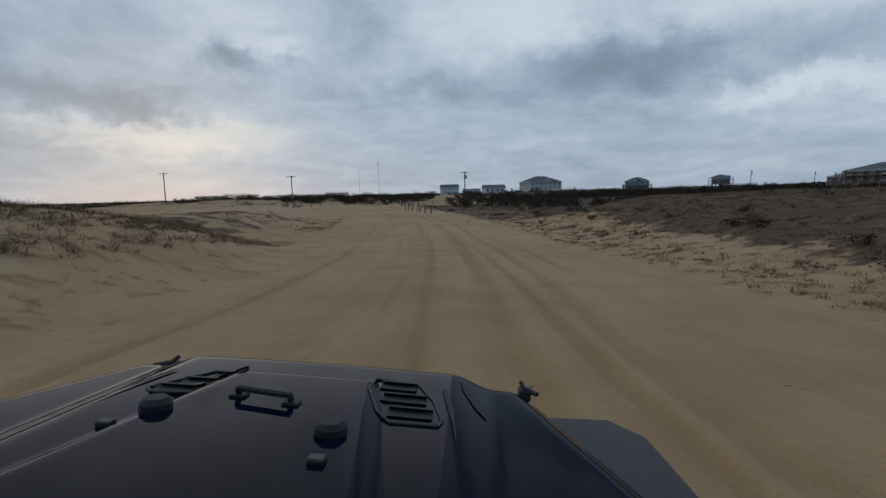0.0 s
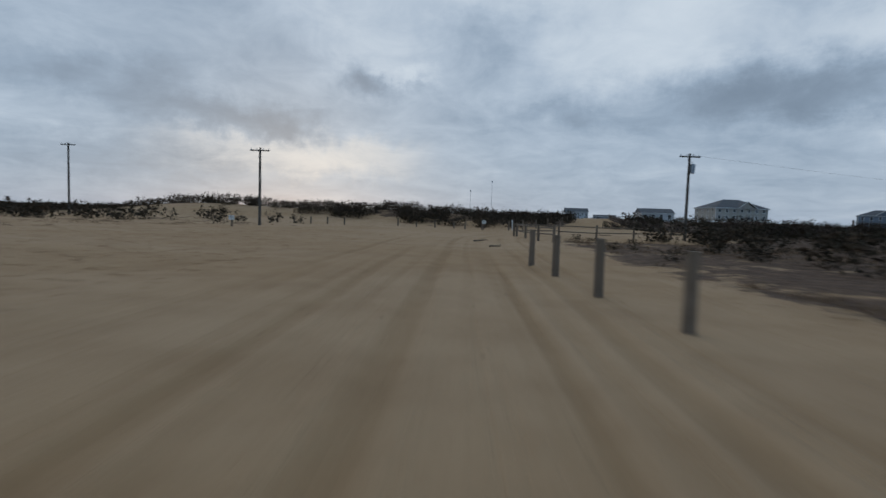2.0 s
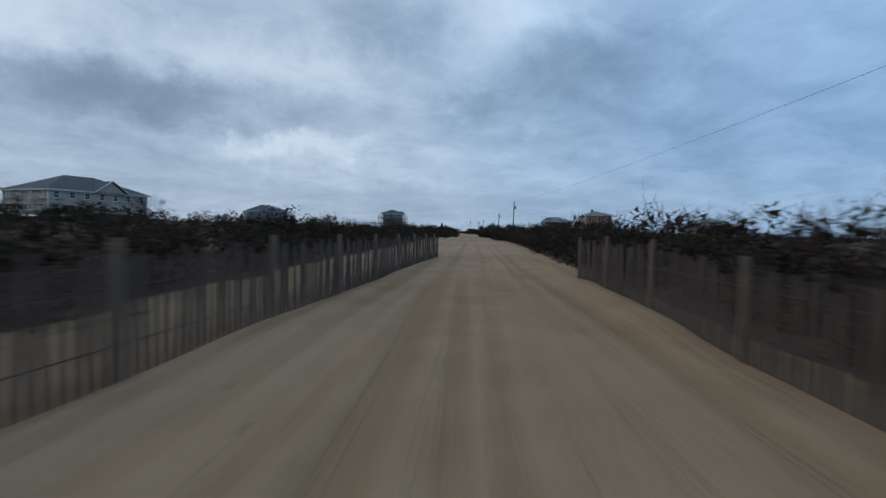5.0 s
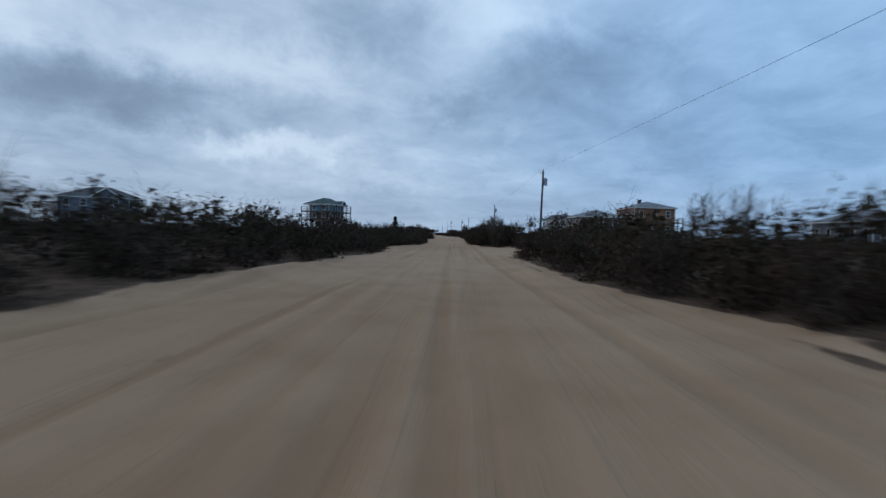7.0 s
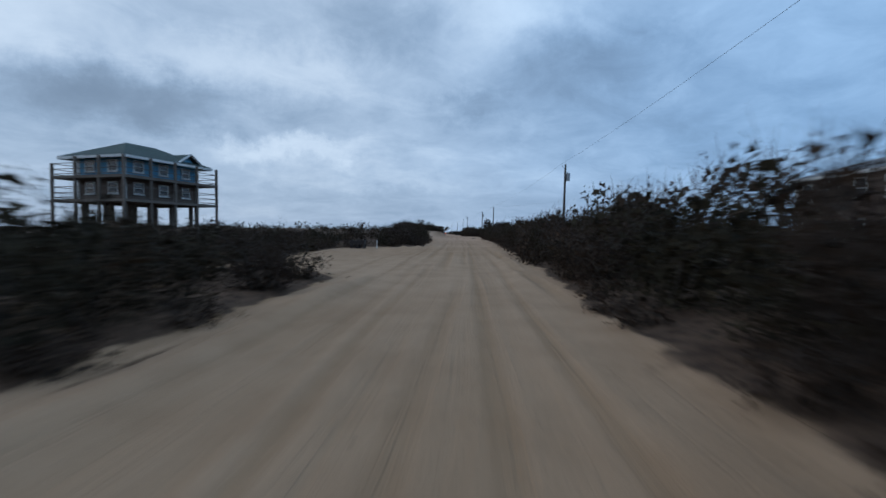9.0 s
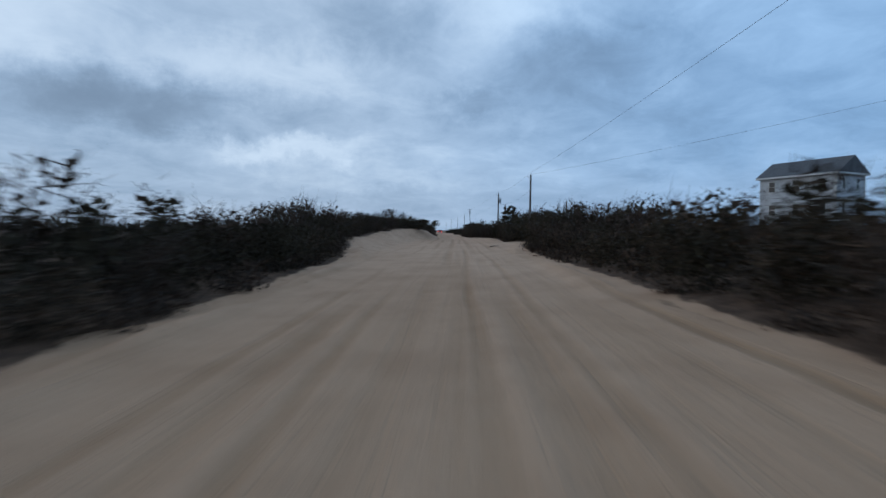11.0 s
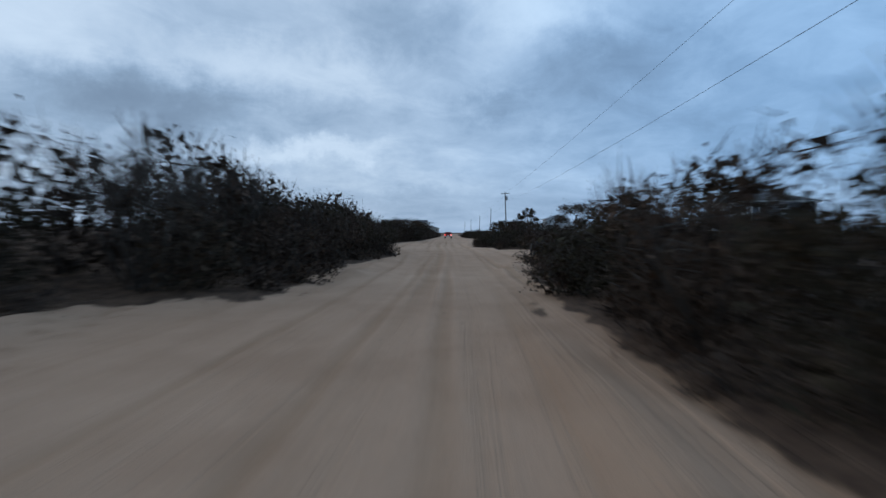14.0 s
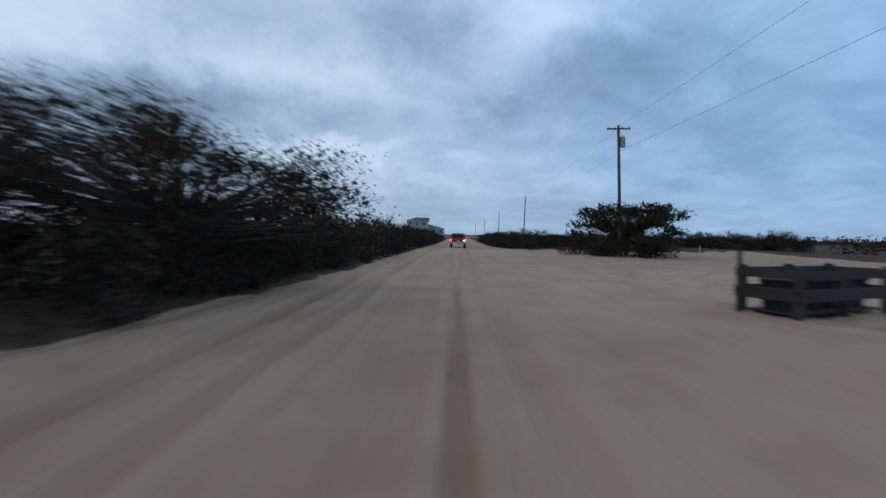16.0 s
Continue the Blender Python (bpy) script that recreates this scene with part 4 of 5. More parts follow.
tree("dead_tree", "bare grey dead tree above the brush", 312.8, 398.3, 4.0, [(0, 0, 3.8, 0.4, 0.6), (0.6, -0.4, 3.0, 0.5, 0.4), (-0.5, 0.5, 2.8, 0.5, 0.4)], (0.05, 0, 2.3), LEAF, 0, 0.05, 16, True, 0.08)

def twig_mesh(limbs):
    """Three-sided tapered twigs from a list of (start, end, radius, end radius), as vertices and faces."""
    a, b = np.array([l[0] for l in limbs]), np.array([l[1] for l in limbs])
    r0, r1 = np.array([l[2] for l in limbs])[:, None], np.array([l[3] for l in limbs])[:, None]
    d = b - a
    e = np.cross(d, (0.31, 0.52, 0.17))
    e /= np.linalg.norm(e, axis=1)[:, None] + 1e-9
    f = np.cross(d, e)
    f /= np.linalg.norm(f, axis=1)[:, None] + 1e-9
    ring = [c + (e * math.cos(t) + f * math.sin(t)) * r for c, r in ((a, r0), (b, r1)) for t in (0, 2.094, 4.189)]
    v = np.stack(ring, 1).reshape(-1, 3)
    o = np.arange(len(limbs))[:, None] * 6
    q = np.concatenate([o + (t, (t + 1) % 3, 3 + (t + 1) % 3, 3 + t) for t in range(3)])
    return v, q


def bare_shrub(s, side, top, reach, shoots, seed):
    """A fan of bare upright shoots that fork twice."""
    rng = np.random.RandomState(seed)
    x, y = on_road(s, side)
    t = thing("bare_shrub", pose(x, y, ground_z(x, y) - 0.05), "bare grey winter shrub with upright twigs above the brush", "shrub", "bare shrubs")
    for _ in range(6):
        limbs = []
        for _ in range(shoots // 6):
            a, r = rng.uniform(0, 6.28), reach * math.sqrt(rng.rand())
            way = np.array((math.cos(a), math.sin(a), 0.0))
            foot = way * r * 0.25 - (0, 0, 0.1)
            tip = way * r + (0, 0, top * rng.uniform(0.72, 1.0) * (1 - 0.25 * (r / reach) ** 2))
            mid = (foot + tip) / 2 + way * r * 0.12
            limbs += [(foot, mid, 0.024, 0.015), (mid, tip, 0.015, 0.004)]
            for _ in range(7):
                k = mid + (tip - mid) * rng.uniform(0.0, 0.8)
                e = k + (rng.normal() * 0.18, rng.normal() * 0.18, rng.uniform(0.2, 0.6))
                limbs.append((k, e, 0.009, 0.004))
                for _ in range(3):
                    q = k + (e - k) * rng.uniform(0.3, 0.8)
                    limbs.append((q, q + (rng.normal() * 0.11, rng.normal() * 0.11, rng.uniform(0.1, 0.3)), 0.006, 0.003))
        new("branch", mesh_of("branch", *twig_mesh(limbs), TWIG)).parent = t


for k, (s, side, top, reach, shoots) in enumerate(((303.0, 6.0, 4.7, 2.0, 54), (299.5, 5.4, 4.3, 1.6, 42), (294.5, 5.0, 4.1, 0.8, 24), (291.5, 5.2, 4.2, 1.2, 30),
                                                   (484.0, -9.8, 4.2, 1.6, 36), (489.0, -6.6, 4.0, 1.5, 36), (493.0, -6.6, 3.9, 1.4, 30), (537.0, -9.4, 4.0, 1.4, 30), (245.0, 8.0, 3.2, 1.3, 30), (412.0, 8.2, 4.2, 1.3, 30))):
    bare_shrub(s, side, top, reach, shoots, 60 + k)

# ---------------------------------------------------------------- poles and wires
def utility_pole(x, y, top, label, arm=True, drum=False, lean=0.0, turn=0.0):
    z = ground_z(x, y)
    h = top - z
    p = thing("utility_pole", pose(x, y, z, 0, lean, turn), label, "utility pole", "poles of the power line")
    bm = bmesh.new()
    rod(bm, (0, 0, -0.3), (0, 0, h), 0.15, 0.10, 10)
    part("shaft", bm, POLE, p, smooth=False)
    if arm:
        part("crossarm", fresh((-0.95, -0.12, h - 0.34, 0.95, -0.02, h - 0.22), bevel=0.01), POLE, p)
        for k in (-0.85, -0.3, 0.3, 0.85):
            bm = bmesh.new()
            rod(bm, (k, -0.07, h - 0.22), (k, -0.07, h - 0.06), 0.045, 0.03, 8)
            part("insulator", bm, STEEL, p, "grey ceramic insulator")
    else:
        bm = bmesh.new()
        rod(bm, (0, 0, h), (0, 0, h + 0.22), 0.04, 0.03, 8)
        part("insulator", bm, STEEL, p, "grey ceramic insulator")
        bm = bmesh.new()
        rod(bm, (0, -0.1, h - 0.45), (-0.38, -0.1, h - 0.3), 0.02, 0.02, 6)
        rod(bm, (-0.38, -0.1, h - 0.3), (-0.38, -0.1, h - 0.12), 0.035, 0.03, 8)
        part("bracket", bm, STEEL, p)
    if drum:
        bm = bmesh.new()
        rod(bm, (0.33, 0, h - 1.75), (0.33, 0, h - 0.95), 0.21, 0.21, 14)
        rod(bm, (0.33, 0, h - 0.95), (0.33, 0, h - 0.9), 0.21, 0.15, 14)
        rod(bm, (0.27, 0, h - 0.9), (0.27, 0, h - 0.72), 0.035, 0.03, 6)
        drum_ob = part("transformer", bm, STEEL, p, "grey pole-mounted transformer can")
        part("hanger", fresh((0.06, -0.05, h - 1.6, 0.16, 0.05, h - 1.1)), STEEL, drum_ob)
    return p


def wire(a, b, sag, name="power_line", label="thin black overhead power line"):
    c = bpy.data.curves.new(name, "CURVE")
    c.dimensions, c.bevel_depth, c.bevel_resolution = "3D", 0.007, 1
    sp = c.splines.new("POLY")
    sp.points.add(24)
    for k in range(25):
        u = k / 24
        p = Vector(a).lerp(Vector(b), u)
        sp.points[k].co = (p.x, p.y, p.z - sag * 4 * u * (1 - u), 1)
    c.materials.append(CABLE)
    return tagged(new(name, c), label, "cable", "overhead lines")


utility_pole(-3.9, 121.6, 7.8, "weathered wooden utility pole with crossarm and transformer", True, True, 0, 20)
utility_pole(-43.7, 114.3, 7.7, "weathered wooden utility pole with a crossarm", True, False, 0, 20)
utility_pole(-79.2, 121.4, 9.7, "weathered wooden utility pole with a crossarm", True, False, 0, 20)
LINE_POLES = [(112.6, 221.6, 9.2, 0, 1), (164.2, 263.7, 8.9, 0, 1), (221.4, 315.4, 8.1, 0, 0), (244.7, 337.1, 8.2, 0, 1),
              (339.0, 420.1, 10.5, 1, 1), (398.3, 473.2, 10.8, 0, 0), (455, 527, 10.8, 0, 0), (515, 586, 10.8, 0, 0), (575, 646, 10.8, 0, 0)]
for x, y, top, arm, drum in LINE_POLES:
    utility_pole(x, y, top, "grey wooden utility pole" + (" with a transformer can" if drum else " with a wire bracket"), bool(arm), bool(drum),
                 1.5 if arm == 0 else -2.5, -42)
for (x0, y0, z0, *_), (x1, y1, z1, *_) in zip(LINE_POLES, LINE_POLES[1:]):
    wire((x0, y0, z0 + 0.2), (x1, y1, z1 + 0.2), 0.5)
    if x0 > 200:
        wire((x0, y0, z0 - 1.9), (x1, y1, z1 - 1.9), 0.7)


wire((-3.9, 121.6, 7.7), (112.6, 221.6, 9.3), 1.2)
wire((221.4, 315.4, 8.1), (190.0, 258.0, 8.6), 0.5)
wire((244.7, 337.1, 6.6), (246.6, 336.7, 6.1), 0.05)


def stub_post(x, y, top):
    z = ground_z(x, y)
    p = thing("stub_pole", pose(x, y, z), "short plain wooden service pole beside the line", "pole")
    bm = bmesh.new()
    rod(bm, (0, 0, -0.3), (0, 0, top - z), 0.12, 0.10, 10)
    part("shaft", bm, POLE, p)


stub_post(246.6, 336.7, 6.2)
stub_post(228.4, 314.2, 5.1)


def radio_mast(x, y, top):
    p = thing("radio_mast", pose(x, y, 0), "distant slender radio mast against the sky", "mast")
    bm = bmesh.new()
    rod(bm, (0, 0, 0), (0, 0, top), 0.28, 0.12, 6)
    part("shaft", bm, STEEL, p)
    part("aerial", fresh((-0.6, -0.2, top - 3.2, 0.6, 0.2, top - 1.0)), STEEL, p)


radio_mast(-139, 683, 48)
radio_mast(-164, 675, 36)


# ---------------------------------------------------------------- houses
def roof_mesh(L, W, z, rise, over, kind):
    a, b, t = L / 2 + over, W / 2 + over, 0.14
    bm = bmesh.new()
    r = a - b if kind == "hip" else a
    r = max(r, 0.02)
    v = [bm.verts.new(p) for p in ((-a, -b, z), (a, -b, z), (a, b, z), (-a, b, z), (-r, 0, z + rise), (r, 0, z + rise),
                                   (-a, -b, z - t), (a, -b, z - t), (a, b, z - t), (-a, b, z - t))]
    for f in ((0, 1, 5, 4), (1, 2, 5), (2, 3, 4, 5), (3, 0, 4), (6, 9, 8, 7), (0, 6, 7, 1), (1, 7, 8, 2), (2, 8, 9, 3), (3, 9, 6, 0)):
        bm.faces.new([v[k] for k in f])
    return bm


def window_part(parent, x, y, z, w, h, nx, ny):
    """Window in a wall whose outward normal is (nx, ny): frame, pane, sill."""
    m = Matrix(((-ny, nx, 0, x), (nx, ny, 0, y), (0, 0, 1, z), (0, 0, 0, 1)))
    bm = bmesh.new()
    for a in ((-w / 2 - 0.1, -0.02, -0.1, -w / 2, 0.07, h + 0.1), (w / 2, -0.02, -0.1, w / 2 + 0.1, 0.07, h + 0.1),
              (-w / 2, -0.02, h, w / 2, 0.07, h + 0.1), (-w / 2, -0.02, -0.1, w / 2, 0.07, 0.0), (-w / 2, 0.0, h * 0.5 - 0.03, w / 2, 0.05, h * 0.5 + 0.03)):
        box(bm, *a, m=m)
    f = part("window", bm, TRIM, parent, "white window frame")
    bm = bmesh.new()
    box(bm, -w / 2, -0.02, 0, w / 2, 0.025, h, m=m)
    part("pane", bm, GLASS, f, "dark glass")
    bm = bmesh.new()
    box(bm, -w / 2 - 0.14, 0.0, -0.16, w / 2 + 0.14, 0.13, -0.10, m=m)
    part("sill", bm, TRIM, f)


def house(x, y, turn, L, W, eave, rise, side_mat, roof_m, label, stilts=0.0, floors=2, decks=(), kind="hip", gable=None, base=None, stairs=None, chimney=None, over=0.45, low_mat=None, category="house"):
    """A beach house on pilings. decks: heights of wrap-around decks above the ground."""
    z = ground_z(x, y) if base is None else base
    hs = thing("house", pose(x, y, z, 0, 0, turn), label, category, "beach houses")
    e = eave - z
    cut = stilts + (e - stilts) / 2 if low_mat else stilts
    part("wall", fresh((-L / 2, -W / 2, cut, L / 2, W / 2, e - 0.02), bevel=0.03), side_mat, hs)
    if low_mat:
        part("lower_wall", fresh((-L / 2, -W / 2, stilts, L / 2, W / 2, cut), bevel=0.03), low_mat, hs, "dark brown lower storey")
    for cx, cy in ((-1, -1), (1, -1), (1, 1), (-1, 1)):
        part("corner_board", fresh((cx * L / 2 - 0.09, cy * W / 2 - 0.09, stilts, cx * L / 2 + 0.09, cy * W / 2 + 0.09, e - 0.15)), TRIM, hs)
    part("roof", roof_mesh(L, W, e, rise, over, kind), roof_m, hs)
    part("fascia", fresh((-L / 2 - (over + 0.02), -W / 2 - (over + 0.02), e - 0.24, L / 2 + (over + 0.02), -W / 2 - (over - 0.02), e - 0.03), (-L / 2 - (over + 0.02), W / 2 + (over - 0.02), e - 0.24, L / 2 + (over + 0.02), W / 2 + (over + 0.02), e - 0.03),
                         (-L / 2 - (over + 0.02), -W / 2 - (over - 0.02), e - 0.24, -L / 2 - (over - 0.02), W / 2 + (over - 0.02), e - 0.03), (L / 2 + (over - 0.02), -W / 2 - (over - 0.02), e - 0.24, L / 2 + (over + 0.02), W / 2 + (over - 0.02), e - 0.03)), TRIM, hs)
    if gable is not None:                      # cross gable on the long side or end
        gx, gw, sgn = gable
        g = gw / 2
        bm = bmesh.new()
        gr = min(rise * 0.95, g * 0.75)
        pts = [(gx - g - 0.3, sgn * (W / 2 + 0.75), e - 0.02), (gx + g + 0.3, sgn * (W / 2 + 0.75), e - 0.02), (gx, sgn * (W / 2 + 0.75), e + gr),
               (gx - g - 0.3, 0, e - 0.02), (gx + g + 0.3, 0, e - 0.02), (gx, 0, e + gr)]
        v = [bm.verts.new(p) for p in pts]
        for f in ((0, 2, 5, 3), (1, 4, 5, 2), (0, 3, 4, 1), (3, 5, 4)):
            bm.faces.new([v[k] for k in f])
        part("gable_roof", bm, roof_m, hs)
        bm = bmesh.new()
        v = [bm.verts.new(p) for p in ((gx - g, sgn * (W / 2 + 0.42), e - 0.3), (gx + g, sgn * (W / 2 + 0.42), e - 0.3), (gx, sgn * (W / 2 + 0.42), e + gr - 0.22),
                                       (gx - g, sgn * (W / 2 - 0.1), e - 0.3), (gx + g, sgn * (W / 2 - 0.1), e - 0.3), (gx, sgn * (W / 2 - 0.1), e + gr - 0.22))]
        for f in ((0, 1, 2), (0, 3, 4, 1), (0, 2, 5, 3), (1, 4, 5, 2), (3, 5, 4)):
            bm.faces.new([v[k] for k in f])
        part("gable_wall", bm, side_mat, hs)
        bm = bmesh.new()
        for q in (-1, 1):
            a, b = Vector((gx + q * (g + 0.3), sgn * (W / 2 + 0.77), e - 0.05)), Vector((gx, sgn * (W / 2 + 0.77), e + gr - 0.03))
            rod(bm, a, b, 0.11, 0.11, 4)
        part("gable_trim", bm, TRIM, hs)
    fh = (e - stilts) / floors
    for fl in range(floors):
        zz = stilts + fl * fh + 0.35 * fh
        hh = min(1.35, 0.45 * fh)
        nx = max(2, int(L / 2.4))
        for k in range(nx):
            px = -L / 2 + (k + 0.5) * L / nx
            for sgn in (-1, 1):
                window_part(hs, px, sgn * W / 2, zz, 0.8, hh, 0, sgn)
        ny = max(2, int(W / 2.6))
        for k in range(ny):
            py = -W / 2 + (k + 0.5) * W / ny
            for sgn in (-1, 1):
                window_part(hs, sgn * L / 2, py, zz, 0.8, hh, sgn, 0)
    dw = 1.35
    xs = np.linspace(-L / 2 - dw + 0.1, L / 2 + dw - 0.1, max(3, int(L / 2.3) + 2))
    ys = np.linspace(-W / 2 - dw + 0.1, W / 2 + dw - 0.1, max(3, int(W / 2.3) + 2))
    ring = [(a, b) for a in xs for b in (ys[0], ys[-1])] + [(a, b) for b in ys[1:-1] for a in (xs[0], xs[-1])]
    for d in decks:
        deck = part("deck", fresh((-L / 2 - dw, -W / 2 - dw, d - 0.22, L / 2 + dw, -W / 2, d), (-L / 2 - dw, W / 2, d - 0.22, L / 2 + dw, W / 2 + dw, d),
                           (-L / 2 - dw, -W / 2, d - 0.22, -L / 2, W / 2, d), (L / 2, -W / 2, d - 0.22, L / 2 + dw, W / 2, d)), DECKW, hs)
        X, Y = L / 2 + dw - 0.05, W / 2 + dw - 0.05
        for zz in (d + 0.95, d + 0.5, d + 0.12):
            t = 0.05
            for b in ((-X, -Y, zz, X, -Y + 0.05, zz + t), (-X, Y - 0.05, zz, X, Y, zz + t), (-X, -Y + 0.05, zz, -X + 0.05, Y - 0.05, zz + t), (X - 0.05, -Y + 0.05, zz, X, Y - 0.05, zz + t)):
                part("rail", fresh(b), DECKW, deck)
    if decks:
        top = max(decks) + 1.0
        for k, (a, b) in enumerate(ring):
            h = e - 0.1 if (k % 2 == 0 and len(decks) > 1) else top
            part("post", fresh((a - 0.09, b - 0.09, -0.3, a + 0.09, b + 0.09, h)), DECKW, hs)
    if stilts > 0.3:
        for a in np.linspace(-L / 2 + 0.3, L / 2 - 0.3, 4):
            for b in np.linspace(-W / 2 + 0.3, W / 2 - 0.3, 3):
                part("piling", fresh((a - 0.13, b - 0.13, -0.3, a + 0.13, b + 0.13, stilts + 0.05)), DECKW, hs)
    if stairs:
        x0, y0, z0, x1, y1, z1 = stairs
        n = 12
        bm = bmesh.new()
        for k in range(n):
            u = (k + 0.5) / n
            px, py, pz = x0 + (x1 - x0) * u, y0 + (y1 - y0) * u, z0 + (z1 - z0) * u
            box(bm, px - 0.16, py - 0.5, pz - 0.03, px + 0.16, py + 0.5, pz + 0.02)
        st = part("staircase", bm, DECKW, hs)
        for q in (-0.5, 0.5):
            bm = bmesh.new()
            rod(bm, (x0, y0 + q, z0 + 0.9), (x1, y1 + q, z1 + 0.9), 0.05, 0.05, 4)
            rod(bm, (x0, y0 + q, z0), (x1, y1 + q, z1), 0.09, 0.09, 4)
            part("handrail", bm, DECKW, st)
    if chimney:
        cx, cy = chimney
        part("chimney", fresh((cx - 0.35, cy - 0.35, e - 0.3, cx + 0.35, cy + 0.35, e + rise + 0.5), (cx - 0.42, cy - 0.42, e + rise + 0.5, cx + 0.42, cy + 0.42, e + rise + 0.62)), SIDE_BROWN, hs)
    return hs


# blue house with two decks
house(129.7, 285.6, 27, 7.6, 4.6, 7.4, 1.5, SIDE_BLUE, ROOF_GREEN, "blue wooden beach house on pilings with two wrap-around decks", 3.4, 2, (3.45, 5.3), "hip", (2.4, 2.6, -1), over=1.0, low_mat=SIDE_BROWN)
# low brown house and the taller rust one behind it
house(158.5, 235.3, 40, 12.0, 8.0, 5.5, 1.4, SIDE_BROWN, ROOF_PALE, "low dark brown beach house with a pale hip roof", 0.0, 2, (), "hip", stairs=(-2.0, 5.1, 0.0, 3.0, 5.1, 2.8))
house(180.0, 232.0, 40, 11.5, 9.0, 8.3, 1.6, SIDE_RUST, ROOF_PALE, "rust brown beach house with chimney and raised deck", 1.2, 2, (4.6,), "hip", chimney=(2.0, 0.5))
# beige house on its hill
house(29.7, 258.1, 20, 17.0, 12.0, 7.1, 2.9, SIDE_BEIGE, ROOF_GREY, "large beige hip-roofed beach house with a white gable", 1.0, 2, (), "hip", (1.5, 5.5, -1))
house(6.2, 254.4, 10, 10.0, 8.0, 4.8, 1.6, SIDE_WHITE, ROOF_GREY, "white beach house with grey gable roof above the brush", 0.5, 1, (), "gable")
house(92.3, 308.2, -20, 13.0, 10.0, 7.0, 2.2, SIDE_GREY, ROOF_GREY, "grey beach house with white gable and arched windows", 1.2, 2, (3.6,), "hip", (1.0, 4.5, -1))
house(104.5, 139.0, 20, 15.0, 11.0, 5.8, 2.0, SIDE_BROWN, ROOF_GREY, "dark weathered beach house on pilings with wrap-around decks", 2.0, 2, (2.1, 4.0), "hip")
house(-27.0, 432.0, 10, 15.0, 9.0, 7.6, 2.6, SIDE_WHITE, ROOF_GREY, "white house far off above the thicket", 0.5, 2, (), "gable")
house(-8.0, 425.0, 0, 14.0, 9.0, 4.6, 1.4, SIDE_GREY, ROOF_GREY, "grey house far off above the thicket", 0.5, 1, (), "gable")
house(252.1, 290.9, 70, 9.0, 7.0, 8.2, 2.2, SIDE_WHITE, ROOF_GREY, "pale grey gabled beach house behind the brush", 1.5, 2, (), "gable")
house(328.4, 369.5, 44, 11.0, 8.0, 5.8, 1.6, SIDE_GREY, ROOF_GREY, "slate blue beach house with white trimmed windows", 0.5, 2, (), "hip", (0, 4.0, 1))
house(429.2, 463.8, 40, 12.0, 9.0, 7.2, 1.9, SIDE_WHITE, ROOF_PALE, "white house with a pale roof behind the brush", 2.0, 2, (), "hip")
house(454.0, 573.5, 45, 11.0, 9.0, 7.4, 1.8, SIDE_BEIGE, ROOF_GREY, "beige two-storey beach house far down the track", 0.8, 2, (), "hip", (0, 4.0, -1))
house(470.0, 584.0, 45, 10.0, 9.0, 5.0, 1.6, SIDE_BEIGE, ROOF_GREY, "beige beach house far down the track", 0.8, 1, (), "hip")
house(484.0, 593.0, 45, 12.0, 9.0, 4.4, 1.4, SIDE_BEIGE, ROOF_GREY, "beige beach house far down the track", 0.8, 1, (), "hip")
house(170.5, 192.0, 40, 13.0, 9.0, 5.0, 2.0, SIDE_GREY, ROOF_PALE, "grey beach house with a pale roof behind the brush", 0.5, 1, (), "hip")


# ---------------------------------------------------------------- fences
def rail_fence(points, label, rails=(0.45, 0.95), thick=0.085):
    """Post and rail fence: a post at every point, rails between."""
    f = thing("rail_fence", pose(0, 0, 0), label, "fence")
    rng = np.random.RandomState(3)
    prev = None
    for x, y in points:
        z = ground_z(x, y)
        bm = bmesh.new()
        rod(bm, (x, y, z - 0.3), (x + rng.uniform(-0.03, 0.03), y, z + 1.14 + rng.uniform(-0.05, 0.05)), thick, thick * 0.9, 8)
        part("post", bm, POST, f)
        if prev:
            for h in rails:
                bm = bmesh.new()
                rod(bm, (prev[0], prev[1], prev[2] + h + rng.uniform(-0.04, 0.04)), (x, y, z + h + rng.uniform(-0.04, 0.04)), 0.05, 0.045, 6)
                part("rail", bm, POST, f)
        prev = (x, y, z)


def along(a, b, step):
    n = max(1, int(round(math.hypot(b[0] - a[0], b[1] - a[1]) / step)))
    return [(a[0] + (b[0] - a[0]) * k / n, a[1] + (b[1] - a[1]) * k / n) for k in range(n + 1)]


rail_fence(along((6.0, 70.5), (-6.9, 68.9), 2.3)[:-1] + [(-6.9, 68.9), (-8.1, 72.1), (-9.2, 75.4), (-10.1, 79.3), (-11.3, 82.2), (-12.4, 85.3), (-13.4, 88.2)], "line of stout weathered fence posts without rails", (), 0.10)
rail_fence([(-14.1, 104.9), (-15.45, 108.1), (-16.8, 111.3), (-18.0, 114.5), (-18.25, 114.6)] + along((-14.7, 117.2), (-2.0, 121.6), 3.0), "weathered post-and-rail fence at the corner", (0.50, 0.98), 0.095)


